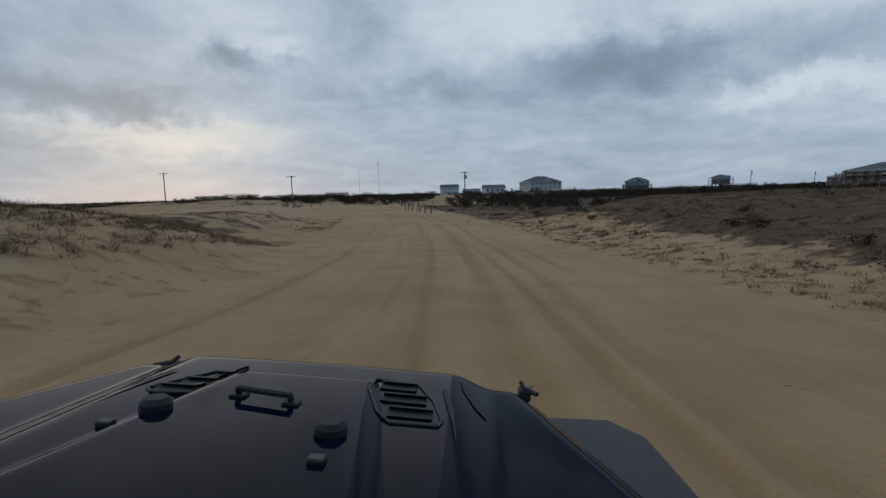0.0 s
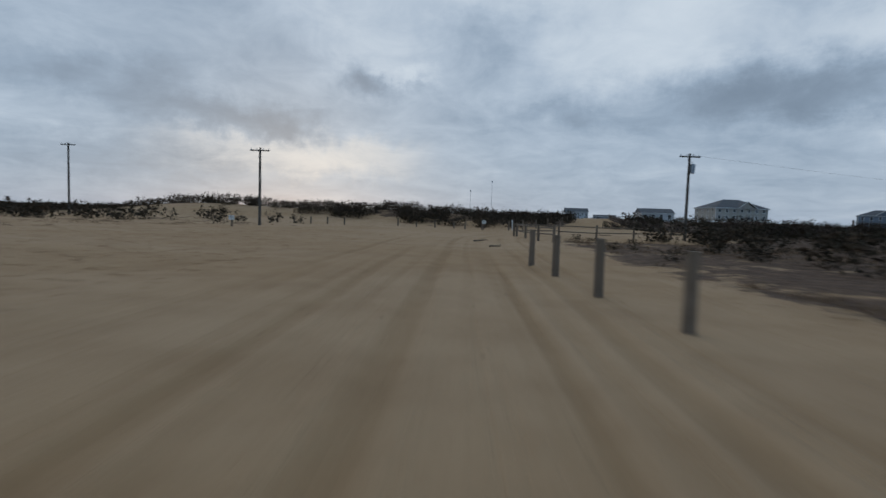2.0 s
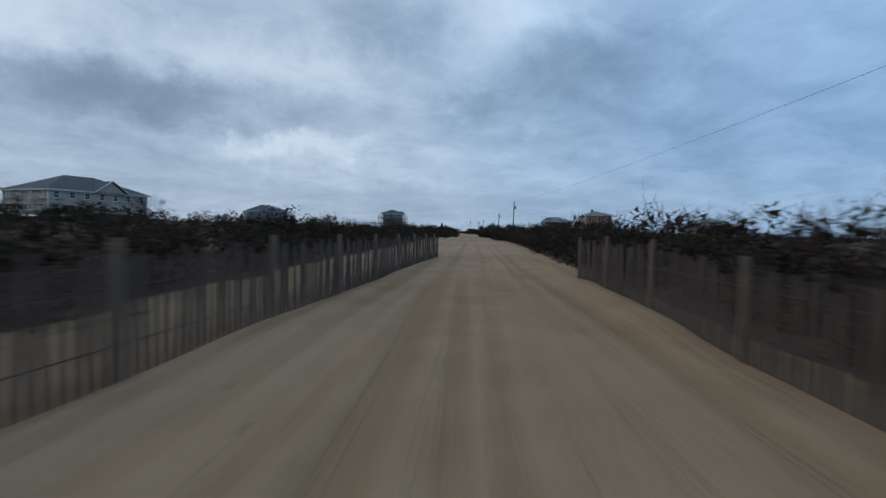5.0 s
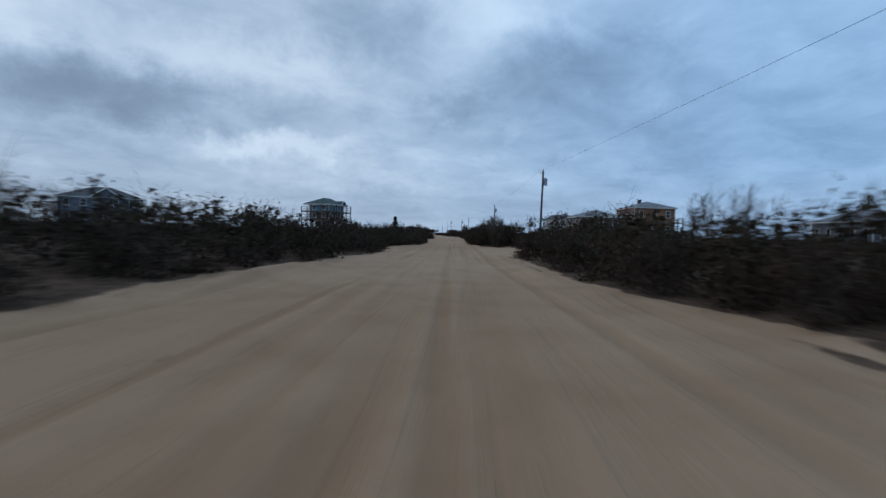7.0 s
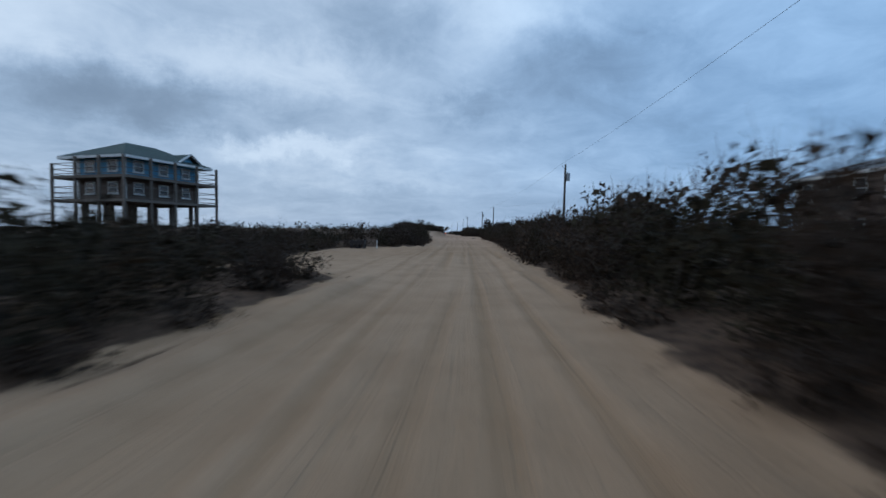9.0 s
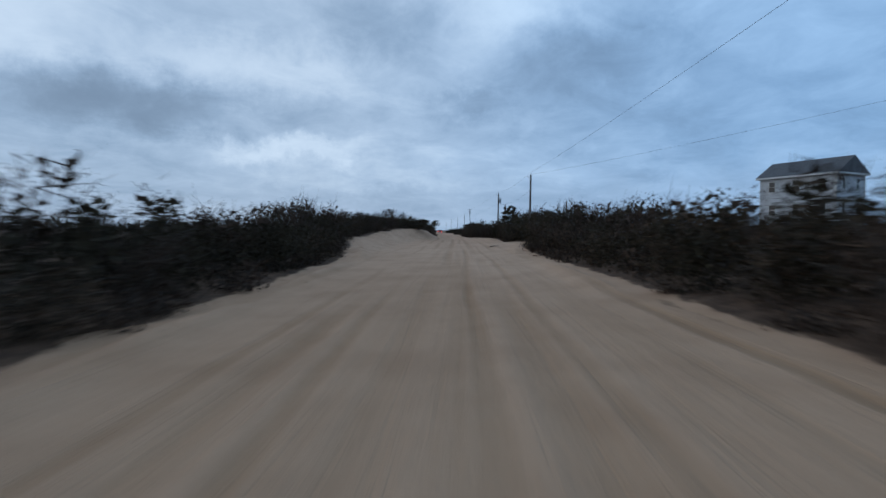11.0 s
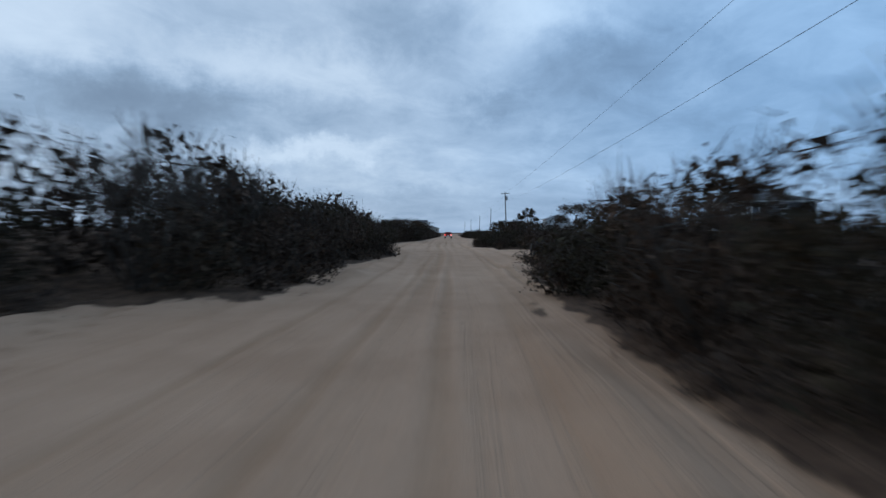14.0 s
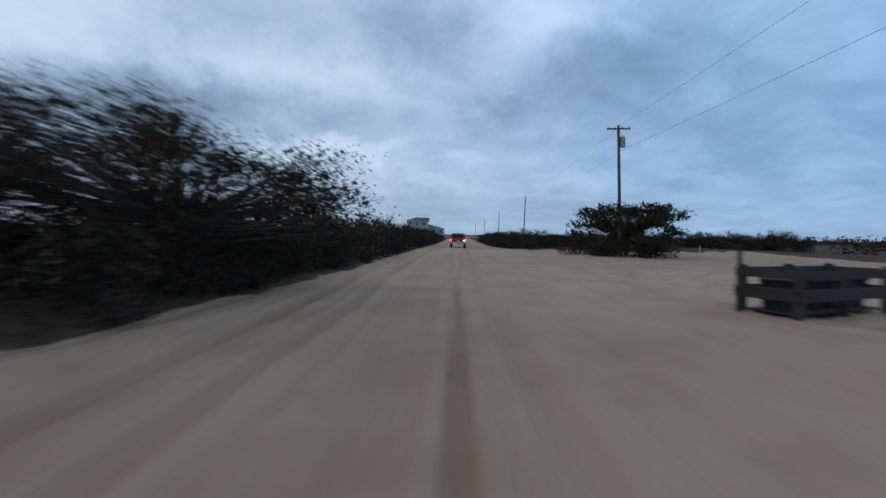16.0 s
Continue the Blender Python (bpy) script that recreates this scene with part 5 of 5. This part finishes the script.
def bollards():
    spots = [(x, y, 0.88) for x, y in along((-50.2, 126.4), (-41.8, 128.3), 2.1) + along((-36.2, 132.3), (-28.9, 133.1), 2.4)] + [(-27.3, 132.6, 0.9), (-25.0, 132.0, 1.0)]
    spots += [(x, y, 1.2) for x, y in ((-21.95, 133.4), (-20.85, 137.8), (-19.7, 142.7), (-18.6, 148.0), (-17.1, 155.3), (-16.6, 161.0))]
    rng = np.random.RandomState(8)
    for x, y, tall in spots:
        z = ground_z(x, y)
        b = thing("bollard", pose(x, y, z, rng.uniform(-3, 3), rng.uniform(-3, 3), 0), "short round wooden bollard standing in sand", "post", "bollards along the sand")
        bm = bmesh.new()
        rod(bm, (0, 0, -0.3), (0, 0, tall + rng.uniform(-0.08, 0.1)), 0.105, 0.095, 8)
        part("stake", bm, POST, b)


bollards()


def small_sign(x, y, turn, h=0.95):
    z = ground_z(x, y)
    s = thing("notice_sign", pose(x, y, z, 0, 0, turn), "small white notice board on a wooden post", "sign")
    part("post", fresh((-0.06, -0.06, -0.3, 0.06, 0.06, h - 0.05)), POST, s)
    b = part("board", fresh((-0.24, -0.09, h - 0.38, 0.24, -0.065, h), bevel=0.005), PAPER, s, "white printed board")
    part("text_bars", fresh((-0.18, -0.096, h - 0.1, 0.18, -0.0905, h - 0.06), (-0.15, -0.096, h - 0.18, 0.15, -0.0905, h - 0.155), (-0.17, -0.096, h - 0.26, 0.17, -0.0905, h - 0.235)), CABLE, b, "dark lines of print")


small_sign(-24.75, 131.9, 10, 1.15)
small_sign(-41.4, 107.6, 15)


def picket_fence(points, label):
    """Snow fence: wired laths, each a piece."""
    f = thing("picket_fence", pose(0, 0, 0), label, "fence")
    rng = np.random.RandomState(14)
    lath = fresh((-0.035, -0.008, 0, 0.035, 0.008, 1.1))
    me = bpy.data.meshes.new("lath")
    lath.to_mesh(me)
    lath.free()
    me.materials.append(SLAT)
    singles, rest_v, rest_f = 0, [], []
    for (x0, y0), (x1, y1) in zip(points, points[1:]):
        d = math.hypot(x1 - x0, y1 - y0)
        turn = math.degrees(math.atan2(y1 - y0, x1 - x0))
        n = int(d / 0.13)
        for k in range(n):
            u = (k + 0.5) / n
            x, y = x0 + (x1 - x0) * u, y0 + (y1 - y0) * u
            m = pose(x, y, ground_z(x, y) - 0.05, rng.uniform(-2, 2), rng.uniform(-3, 3), turn) @ Matrix.Diagonal((1, 1, rng.uniform(0.9, 1.06), 1))
            if singles < 300:
                o = new("lath", me)
                o.parent = f
                o.matrix_world = m
                singles += 1
            else:
                b = len(rest_v)
                rest_v += [m @ v.co for v in me.vertices]
                rest_f += [[b + i for i in p.vertices] for p in me.polygons]
        for k in range(int(d / 3) + 1):
            u = min(1, k * 3 / d)
            x, y = x0 + (x1 - x0) * u, y0 + (y1 - y0) * u
            z = ground_z(x, y)
            bm = bmesh.new()
            rod(bm, (x, y, z - 0.3), (x, y, z + 1.2), 0.05, 0.045, 7)
            part("post", bm, POST, f)
        for h in (0.3, 0.8):
            bm = bmesh.new()
            rod(bm, (x0, y0, ground_z(x0, y0) + h), (x1, y1, ground_z(x1, y1) + h), 0.006, 0.006, 4)
            part("wire", bm, CABLE, f)
    if rest_v:
        r = new("laths", mesh_of("laths", rest_v, rest_f, SLAT))
        r.parent = f
        tagged(r, kind="stuff")


picket_fence([(20.4, 156.0), (0.6, 140.2), (-1.4, 131.7)], "sand fence of thin reddish-brown wooden laths")
picket_fence([(3.3, 150.5), (26.5, 167.3)], "sand fence of thin reddish-brown wooden laths")
picket_fence([(-9.5, 178.0), (-6.5, 156.3), (-4.2, 150.2), (3.3, 150.4)], "sand fence of thin reddish-brown wooden laths")


# ---------------------------------------------------------------- wooden bin stands, marks, debris
def bin_stand(x, y, turn, wide, deep, high, label, lids=0, full=0.7):
    """Open slatted stand for dustbins: corner posts, boards with gaps, bins inside."""
    b = thing("bin_stand", pose(x, y, ground_z(x, y), 0, 0, turn), label, "bin stand", "wooden bin stands")
    for cx in (-wide / 2, 0, wide / 2):
        for cy in (-deep / 2, deep / 2):
            part("post", fresh((cx - 0.075, cy - 0.075, -0.3, cx + 0.075, cy + 0.075, high + 0.05), bevel=0.012), STANDW, b)
    for z, tall in ((0.36, 0.24), (high - 0.19, 0.18)):
        for cy in (-deep / 2 - 0.08, deep / 2 + 0.08):
            part("board", fresh((-wide / 2 - 0.1, cy - 0.02, z, wide / 2 + 0.1, cy + 0.02, z + tall), bevel=0.008), STANDW, b)
        for cx in (-wide / 2 - 0.08, wide / 2 + 0.08):
            part("board", fresh((cx - 0.02, -deep / 2, z, cx + 0.02, deep / 2, z + tall), bevel=0.008), STANDW, b)
    part("floor_board", fresh((-wide / 2 + 0.08, -deep / 2 + 0.08, 0.08, wide / 2 - 0.08, deep / 2 - 0.08, 0.12)), STANDW, b)
    for k in range(lids):
        bx = -wide / 2 + (k + 0.5) * wide / lids
        d = thing("dustbin", pose(x, y, ground_z(x, y), 0, 0, turn) @ pose(bx, 0, 0), "black plastic dustbin with a closed lid, in a wooden stand", "dustbin", "dustbins")
        bm = bmesh.new()
        v = box(bm, -0.27, -0.27, 0.0, 0.27, 0.27, full * high, bevel=0.0)
        for q in v:
            if q.co.z < 0.1:
                q.co.x *= 0.8
                q.co.y *= 0.8
        part("tub", bm, BLACK_PLASTIC, d)
        part("lid", fresh((-0.3, -0.32, full * high, 0.3, 0.3, full * high + 0.08), bevel=0.03), BLACK_PLASTIC, d)


bin_stand(313.6, 403.35, -19, 3.2, 1.15, 0.98, "grey weathered wooden bin stand on open sand", 4)
bin_stand(278.6, 370.6, -46, 1.9, 1.2, 0.8, "grey weathered wooden bin stand in the brush", 2, 1.2)
bin_stand(219.4, 308.0, -60, 3.2, 1.1, 0.9, "grey weathered wooden bin stand beneath the trees", 0)
bin_stand(143.0, 272.4, -48, 1.1, 0.8, 0.7, "small dark wooden bin stand by a driveway", 1)

bm = bmesh.new()
rod(bm, (0, 0, -0.2), (0, 0, 1.4), 0.05, 0.045, 8)
post = thing("stand_post", pose(312.0, 404.4, ground_z(312.0, 404.4)), "thin weathered post beside the bin stand", "post")
part("stake", bm, STANDW, post)


def marker(x, y, h=0.75):
    m = thing("marker_post", pose(x, y, ground_z(x, y), 2, -2, 20), "slim white marker post in the sand", "post", "marker posts")
    part("stake", fresh((-0.05, -0.03, -0.2, 0.05, 0.03, h), bevel=0.01), PAPER, m)


for s, side in ((346, -7.8), (600, 24)):
    marker(*on_road(s, side))
marker(-21.6, 133.9, 1.3)


def driftwood(x, y, turn, length, seed):
    rng = np.random.RandomState(seed)
    d = thing("driftwood", pose(x, y, ground_z(x, y) + 0.03, 0, 0, turn), "dark stick of driftwood lying on the sand", "driftwood", "driftwood")
    bm = bmesh.new()
    p = Vector((-length / 2, 0, 0.02))
    for k in range(4):
        q = p + Vector((length / 4, rng.uniform(-0.1, 0.1), rng.uniform(-0.02, 0.05)))
        rod(bm, p, q, 0.045 - 0.007 * k, 0.038 - 0.007 * k, 6)
        if k in (1, 2):
            rod(bm, q, q + Vector((0.18, rng.uniform(-0.25, 0.25), 0.1)), 0.02, 0.008, 5)
        p = q
    part("stick", bm, TWIG, d)


for k, (x, y, turn, length) in enumerate(((-18.3, 102.4, 40, 1.1), (-16.4, 97.1, 10, 0.6), (-10.6, 127.5, -30, 1.5), (204.3, 308.1, -20, 0.9), (-1.2, 45.8, 60, 0.5), (2.0, 47.6, 10, 0.8), (308.0, 398.5, 15, 0.6))):
    driftwood(x, y, turn, length, k)

# shallow puddle behind the sand fence
bm = bmesh.new()
ring = [bm.verts.new((2.0 * math.cos(a) * (1 + 0.2 * math.sin(3 * a)), 0.75 * math.sin(a) * (1 + 0.15 * math.cos(5 * a)), 0)) for a in np.linspace(0, 2 * math.pi, 40, endpoint=False)]
bm.faces.new(ring)
puddle = part("puddle", bm, WATER)
tagged(puddle, "shallow puddle reflecting the sky behind the fence", "water", kind="structure")
puddle.matrix_world = pose(0.8, 152.0, max(ground_z(-0.7, 152), ground_z(0.8, 152), ground_z(2.4, 152)) + 0.04, 0, 0, 10)


# ---------------------------------------------------------------- red pickup on the track
def wheel(parent, x, y, z, r, w):
    bm = bmesh.new()
    rod(bm, (x - w / 2, y, z), (x + w / 2, y, z), r, r, 24)
    bmesh.ops.bevel(bm, geom=[e for e in bm.edges if e.calc_length() < r * 0.4 and abs(e.verts[0].co.x - e.verts[1].co.x) < 0.01], offset=0.04, segments=2, affect="EDGES")
    wh = part("wheel", bm, RUBBER, parent, "black tyre")
    bm = bmesh.new()
    rod(bm, (x - w / 2 - 0.01, y, z), (x + w / 2 + 0.01, y, z), r * 0.55, r * 0.5, 16)
    part("rim", bm, CHROME, wh, "dull metal rim")


def pickup(x, y, turn):
    p = thing("pickup_truck", pose(x, y, ground_z(x, y) - 0.02, 0, 0, turn), "old red pickup truck with a dark cab cap, tail lamps lit", "truck")
    w = 0.92
    bm = fresh((-w, -2.3, 0.55, w, 2.3, 1.08), bevel=0.06)
    box(bm, -w + 0.02, 0.6, 1.04, w - 0.02, 2.25, 1.16, bevel=0.05)
    part("body", bm, TRUCK_RED, p)
    bm = bmesh.new()
    for y0, y1, top in ((-2.2, 0.6, 1.66),):
        v = box(bm, -w + 0.05, y0, 1.06, w - 0.05, y1, top)
        for q in v:
            if q.co.z > 1.4:
                q.co.x *= 0.84
                q.co.y = y0 + 0.12 if q.co.y < -1 else y1 - 0.5
        bmesh.ops.bevel(bm, geom=bm.edges[:], offset=0.05, segments=2, affect="EDGES")
    part("cab", bm, TRUCK_RED, p, "dark red cab and cap")
    for nm, b in (("rear_window", (-0.62, -2.205, 1.18, 0.62, -2.13, 1.52)), ("side_window", (-w + 0.045, -1.8, 1.18, -w + 0.09, 0.2, 1.5)), ("side_window", (w - 0.09, -1.8, 1.18, w - 0.045, 0.2, 1.5))):
        part(nm, fresh(b, bevel=0.01), GLASS, p, "dark tinted glass")
    part("bumper", fresh((-w - 0.02, -2.46, 0.5, w + 0.02, -2.32, 0.66), bevel=0.03), CHROME, p, "chrome rear bumper")
    part("tailgate", fresh((-w + 0.2, -2.325, 0.68, w - 0.2, -2.295, 1.06), bevel=0.01), TRUCK_RED, p)
    for sx in (-1, 1):
        part("tail_lamp", fresh((sx * (w - 0.17), -2.34, 0.74, sx * (w - 0.02), -2.29, 1.02), bevel=0.01), TAIL_RED, p, "lit red tail lamp")
    part("reversing_lamp", fresh((w - 0.32, -2.34, 0.78, w - 0.2, -2.30, 0.9)), TAIL_WHITE, p, "lit pale lamp")
    part("number_plate", fresh((-0.16, -2.345, 0.7, 0.16, -2.33, 0.82)), PAPER, p, "pale plate")
    for sx in (-1, 1):
        for yy in (-1.45, 1.45):
            wheel(p, sx * (w - 0.13), yy, 0.37, 0.37, 0.24)
        part("mud_flap", fresh((sx * (w - 0.25), -1.93, 0.2, sx * (w - 0.02), -1.91, 0.55)), RUBBER, p)


tx, ty = on_road(609, 0)
pickup(tx, ty, road_angle(609) - 90)


# ---------------------------------------------------------------- dark off-road car at the start of the drive
# its frame: x to its right, y ahead, z up, from a point 1.5 m above the sand under the windscreen's right half
JEEP = pose(0, 0, 2.7, -4.58, 5.01, 1.68) @ Matrix.Diagonal((1, 1.043, 1, 1))
MID = -0.38                                    # its centre plane


def half_width(y):
    return 0.60 + (1.48 - y) * 0.285


def hood_z(X, y):
    a = abs(X)
    w, d = half_width(y), 0.165 + (1.24 - y) * 0.16
    z = -0.452 + 0.034 * float(smooth(a, 0.50, 0.37)) + 0.026 * float(smooth(a, d + 0.035, d - 0.02)) * float(smooth(y, 1.27, 1.19))
    z -= 0.034 * float(smooth(a, w - 0.09, w)) ** 2
    z -= 0.06 * float(smooth(y, 1.38, 1.50)) ** 2
    return z + (1.0 - y) * 0.015 + 0.012 * (1 - (a / w) ** 2)


RIGHT_SLITS = ((0.195, 0.285, 1.225), (0.212, 0.318, 1.135), (0.238, 0.338, 1.045))


def build_jeep():
    j = thing("off_road_car", JEEP, "dark navy off-road car with glossy louvred bonnet", "car")

    def at(X, y, up=0.0):
        return Vector((MID + X, y, hood_z(X, y) + up))

    # bonnet skin with its rim turned down
    nx, ny = 96, 64
    verts, faces = [], []
    for k in range(ny + 1):
        y = 0.36 + (1.50 - 0.36) * k / ny
        w = half_width(y)
        row = [(-w - 0.012, -0.16)] + [(-w + 2 * w * i / nx, 0) for i in range(nx + 1)] + [(w + 0.012, -0.16)]
        for X, down in row:
            verts.append((MID + X, y, hood_z(max(-w, min(w, X)), y) + down))
    n = nx + 3
    verts += [(v[0], 1.515, v[2] - 0.12) for v in verts[-n:]]
    for k in range(ny + 1):
        for i in range(n - 1):
            a = k * n + i
            faces.append((a, a + 1, a + n + 1, a + n))
    hood = new("bonnet", mesh_of("bonnet", verts, faces, JEEP_PAINT, True))
    hood.parent = j
    tagged(hood, "glossy dark navy bonnet with a raised centre")

    def strip(points, r, mat, name, parent, label="", close=False):
        bm = bmesh.new()
        pts = points + ([points[0]] if close else [])
        for p, q in zip(pts, pts[1:]):
            rod(bm, p, q, r, r, 6)
        return part(name, bm, mat, parent, label)

    for sg in (-1, 1):
        # louvred vent: thin frame, three dark slits, each under a painted lip
        if sg > 0:
            c = [(0.169, 1.287), (0.178, 1.141), (0.216, 1.036), (0.252, 0.991), (0.353, 0.994), (0.361, 1.024), (0.335, 1.148), (0.290, 1.262)]
            slits = RIGHT_SLITS
        else:
            c = [(-0.15, 1.255), (-0.25, 1.25), (-0.335, 1.09), (-0.31, 1.065), (-0.215, 1.065), (-0.150, 1.19)]
            slits = ((-0.235, -0.155, 1.205), (-0.285, -0.185, 1.145), (-0.315, -0.205, 1.085))
        strip([at(X, y, 0.002) for X, y in c], 0.0032, BLACK_PLASTIC, "vent_frame", hood, "", True)
        for x0, x1, y in slits:
            bm = bmesh.new()
            n_cut = 5
            rows = [[bm.verts.new(at(x0 + (x1 - x0) * i / n_cut, y + dy, 0.004)) for i in range(n_cut + 1)] for dy in (-0.021, 0.021)]
            for i in range(n_cut):
                bm.faces.new((rows[0][i], rows[0][i + 1], rows[1][i + 1], rows[1][i]))
            slit = part("vent", bm, RUBBER, hood, "dark slit of a louvred heat vent")
            bm = bmesh.new()
            back = [[bm.verts.new(at(x0 + (x1 - x0) * i / n_cut, y + dy, up)) for i in range(n_cut + 1)] for dy, up in ((0.030, 0.001), (0.016, 0.014), (0.010, 0.012))]
            for r in range(2):
                for i in range(n_cut):
                    bm.faces.new((back[r + 1][i], back[r + 1][i + 1], back[r][i + 1], back[r][i]))
            part("louvre", bm, JEEP_PAINT, slit, smooth=True)
        # long dark slot and raised lip at the side of the bulge
        bm = bmesh.new()
        pts = [(0.352, 1.25), (0.366, 1.235), (0.384, 1.10), (0.394, 0.90), (0.382, 1.02), (0.362, 1.16)]
        vs = [bm.verts.new(at(sg * X, y, 0.004)) for X, y in pts]
        bm.faces.new(vs if sg > 0 else vs[::-1])
        part("slot", bm, RUBBER, hood)
        # long shallow dent towards the corner: its dark reflection painted as a flat patch
        bm = bmesh.new()
        ends = [(0.40, 1.36), (0.43, 1.30), (0.468, 1.17), (0.463, 1.13), (0.435, 1.18), (0.405, 1.28)]
        vs = [bm.verts.new(at(sg * X, y, 0.003)) for X, y in ends]
        bm.faces.new(vs if sg < 0 else vs[::-1])
        part("dent", bm, RUBBER, hood)
        # rubber stop, washer jet
        X, y = (0.180, 0.86 if sg > 0 else 0.91)
        bm = bmesh.new()
        p = at(sg * X - 0.018, y)
        rod(bm, p - Vector((0, 0, 0.01)), p + Vector((0, 0, 0.012)), 0.030, 0.030, 16)
        rod(bm, p + Vector((0, 0, 0.012)), p + Vector((0, 0, 0.022)), 0.030, 0.021, 16)
        part("rubber_stop", bm, RUBBER, hood, "round black rubber stop")
        p = at(0.172, 0.745) if sg > 0 else at(-0.272, 0.878)
        bm = fresh((p.x - 0.014, p.y - 0.014, p.z - 0.003, p.x + 0.014, p.y + 0.010, p.z + 0.010), bevel=0.004)
        part("washer_jet", bm, BLACK_PLASTIC, hood)
        # side catch: base, arm, hook
        p = Vector((MID + 0.045 + sg * 0.553, 1.477, hood_z(0.553, 1.40) - 0.012))
        bm = fresh((p.x - 0.018, p.y - 0.026, p.z - 0.03, p.x + 0.018, p.y + 0.022, p.z + 0.004), bevel=0.005)
        rod(bm, p + Vector((0, -0.02, 0.002)), p + Vector((-sg * 0.012, 0.01, 0.020)), 0.008, 0.006, 8)
        rod(bm, p + Vector((sg * 0.01, 0.0, 0.0)), p + Vector((sg * 0.03, -0.05, 0.004)), 0.009, 0.007, 8)
        part("bonnet_catch", bm, RUBBER, hood, "black rubber bonnet catch")
        # wing and flat black flare
        bm = bmesh.new()
        w0, w1 = half_width(0.45) + 0.02, half_width(1.45) + 0.02
        pts = [(w0, 0.45), (w1, 1.46), (w1 + 0.02, 1.62), (0.93, 1.70), (1.02, 1.56), (1.02, 0.45)]
        top = [bm.verts.new((MID + sg * X, y, -0.60 - (0.02 if X > 0.9 else 0))) for X, y in pts]
        low = [bm.verts.new((MID + sg * X, y, -0.70 - (0.03 if X > 0.9 else 0))) for X, y in pts]
        bm.faces.new(top if sg < 0 else top[::-1])
        bm.faces.new(low if sg > 0 else low[::-1])
        for k in range(6):
            bm.faces.new((top[k], top[(k + 1) % 6], low[(k + 1) % 6], low[k]))
        bmesh.ops.recalc_face_normals(bm, faces=bm.faces[:])
        bmesh.ops.bevel(bm, geom=bm.edges[:], offset=0.012, segments=2, affect="EDGES")
        part("wing_flare", bm, BLACK_PLASTIC, j, "flat black plastic wing flare")
        bm = fresh((MID + sg * 0.62 - 0.14, 0.40, -0.95, MID + sg * 0.62 + 0.14, 1.46, -0.62), bevel=0.02)
        part("wing", bm, JEEP_PAINT, j)
    # folding grab loop in the middle
    a, b = at(-0.078, 1.008), at(0.044, 0.985)
    up = Vector((0, -0.008, 0.020))
    loop = strip([a, a + up, b + up, b], 0.0065, RUBBER, "tie_loop", hood, "black steel tie-down loop")
    for p in (a, b):
        part("foot", fresh((p.x - 0.018, p.y - 0.014, p.z - 0.004, p.x + 0.018, p.y + 0.014, p.z + 0.006), bevel=0.003), RUBBER, loop)
    # nose, grille, tub, screen, roof
    nose = part("grille", fresh((MID - 0.60, 1.40, -1.02, MID + 0.60, 1.515, -0.57), bevel=0.03), JEEP_PAINT, j)
    for k in range(7):
        X = MID - 0.27 + k * 0.09
        part("grille_slot", fresh((X - 0.025, 1.512, -0.93, X + 0.025, 1.522, -0.64), bevel=0.004), RUBBER, nose)
    for sg in (-1, 1):
        bm = bmesh.new()
        rod(bm, (MID + sg * 0.44, 1.50, -0.74), (MID + sg * 0.44, 1.54, -0.74), 0.10, 0.09, 20)
        part("headlamp", bm, CHROME, nose, "round unlit headlamp")
    part("front_bumper", fresh((MID - 0.80, 1.56, -1.10, MID + 0.80, 1.74, -0.93), bevel=0.03), BLACK_PLASTIC, j)
    part("tub", fresh((MID - 0.78, -2.1, -1.05, MID + 0.78, 0.34, -0.42), (MID - 0.62, -2.0, -1.12, MID + 0.62, 1.40, -0.98), bevel=0.03), JEEP_PAINT, j)
    part("cowl", fresh((MID - 0.76, -0.05, -0.60, MID + 0.76, 0.355, -0.44), bevel=0.02), BLACK_PLASTIC, j)
    bm = bmesh.new()
    for x0, x1, z0, z1 in ((-0.76, 0.76, -0.42, -0.34), (-0.76, 0.76, 0.15, 0.22), (-0.76, -0.68, -0.34, 0.15), (0.68, 0.76, -0.34, 0.15)):
        v = box(bm, MID + x0, -0.18, z0, MID + x1, -0.13, z1)
        for q in v:
            q.co.y -= (q.co.z + 0.4) * 0.3 - 0.1
    screen = part("windscreen_frame", bm, JEEP_PAINT, j)
    bm = bmesh.new()
    v = box(bm, MID - 0.68, -0.16, -0.34, MID + 0.68, -0.15, 0.15)
    for q in v:
        q.co.y -= (q.co.z + 0.4) * 0.3 - 0.1
    part("windscreen", bm, GLASS, screen, "dark windscreen glass")
    part("hard_top", fresh((MID - 0.74, -2.05, 0.16, MID + 0.74, -0.24, 0.24), (MID - 0.76, -2.08, -0.42, MID - 0.70, -0.3, 0.16), (MID + 0.70, -2.08, -0.42, MID + 0.76, -0.3, 0.16),
                           (MID - 0.70, -2.08, -0.42, MID + 0.70, -2.02, 0.16), bevel=0.02), BLACK_PLASTIC, j)
    for sg in (-1, 1):
        for yy in (1.08, -1.30):
            wheel(j, MID + sg * 0.80, yy, -1.13, 0.37, 0.25)
    # wiper arm resting below the screen
    strip([Vector((MID - 0.3, 0.30, -0.42)), Vector((MID - 0.05, 0.335, -0.415)), Vector((MID + 0.08, 0.33, -0.415))], 0.007, RUBBER, "wiper", j, "black wiper arm")


build_jeep()
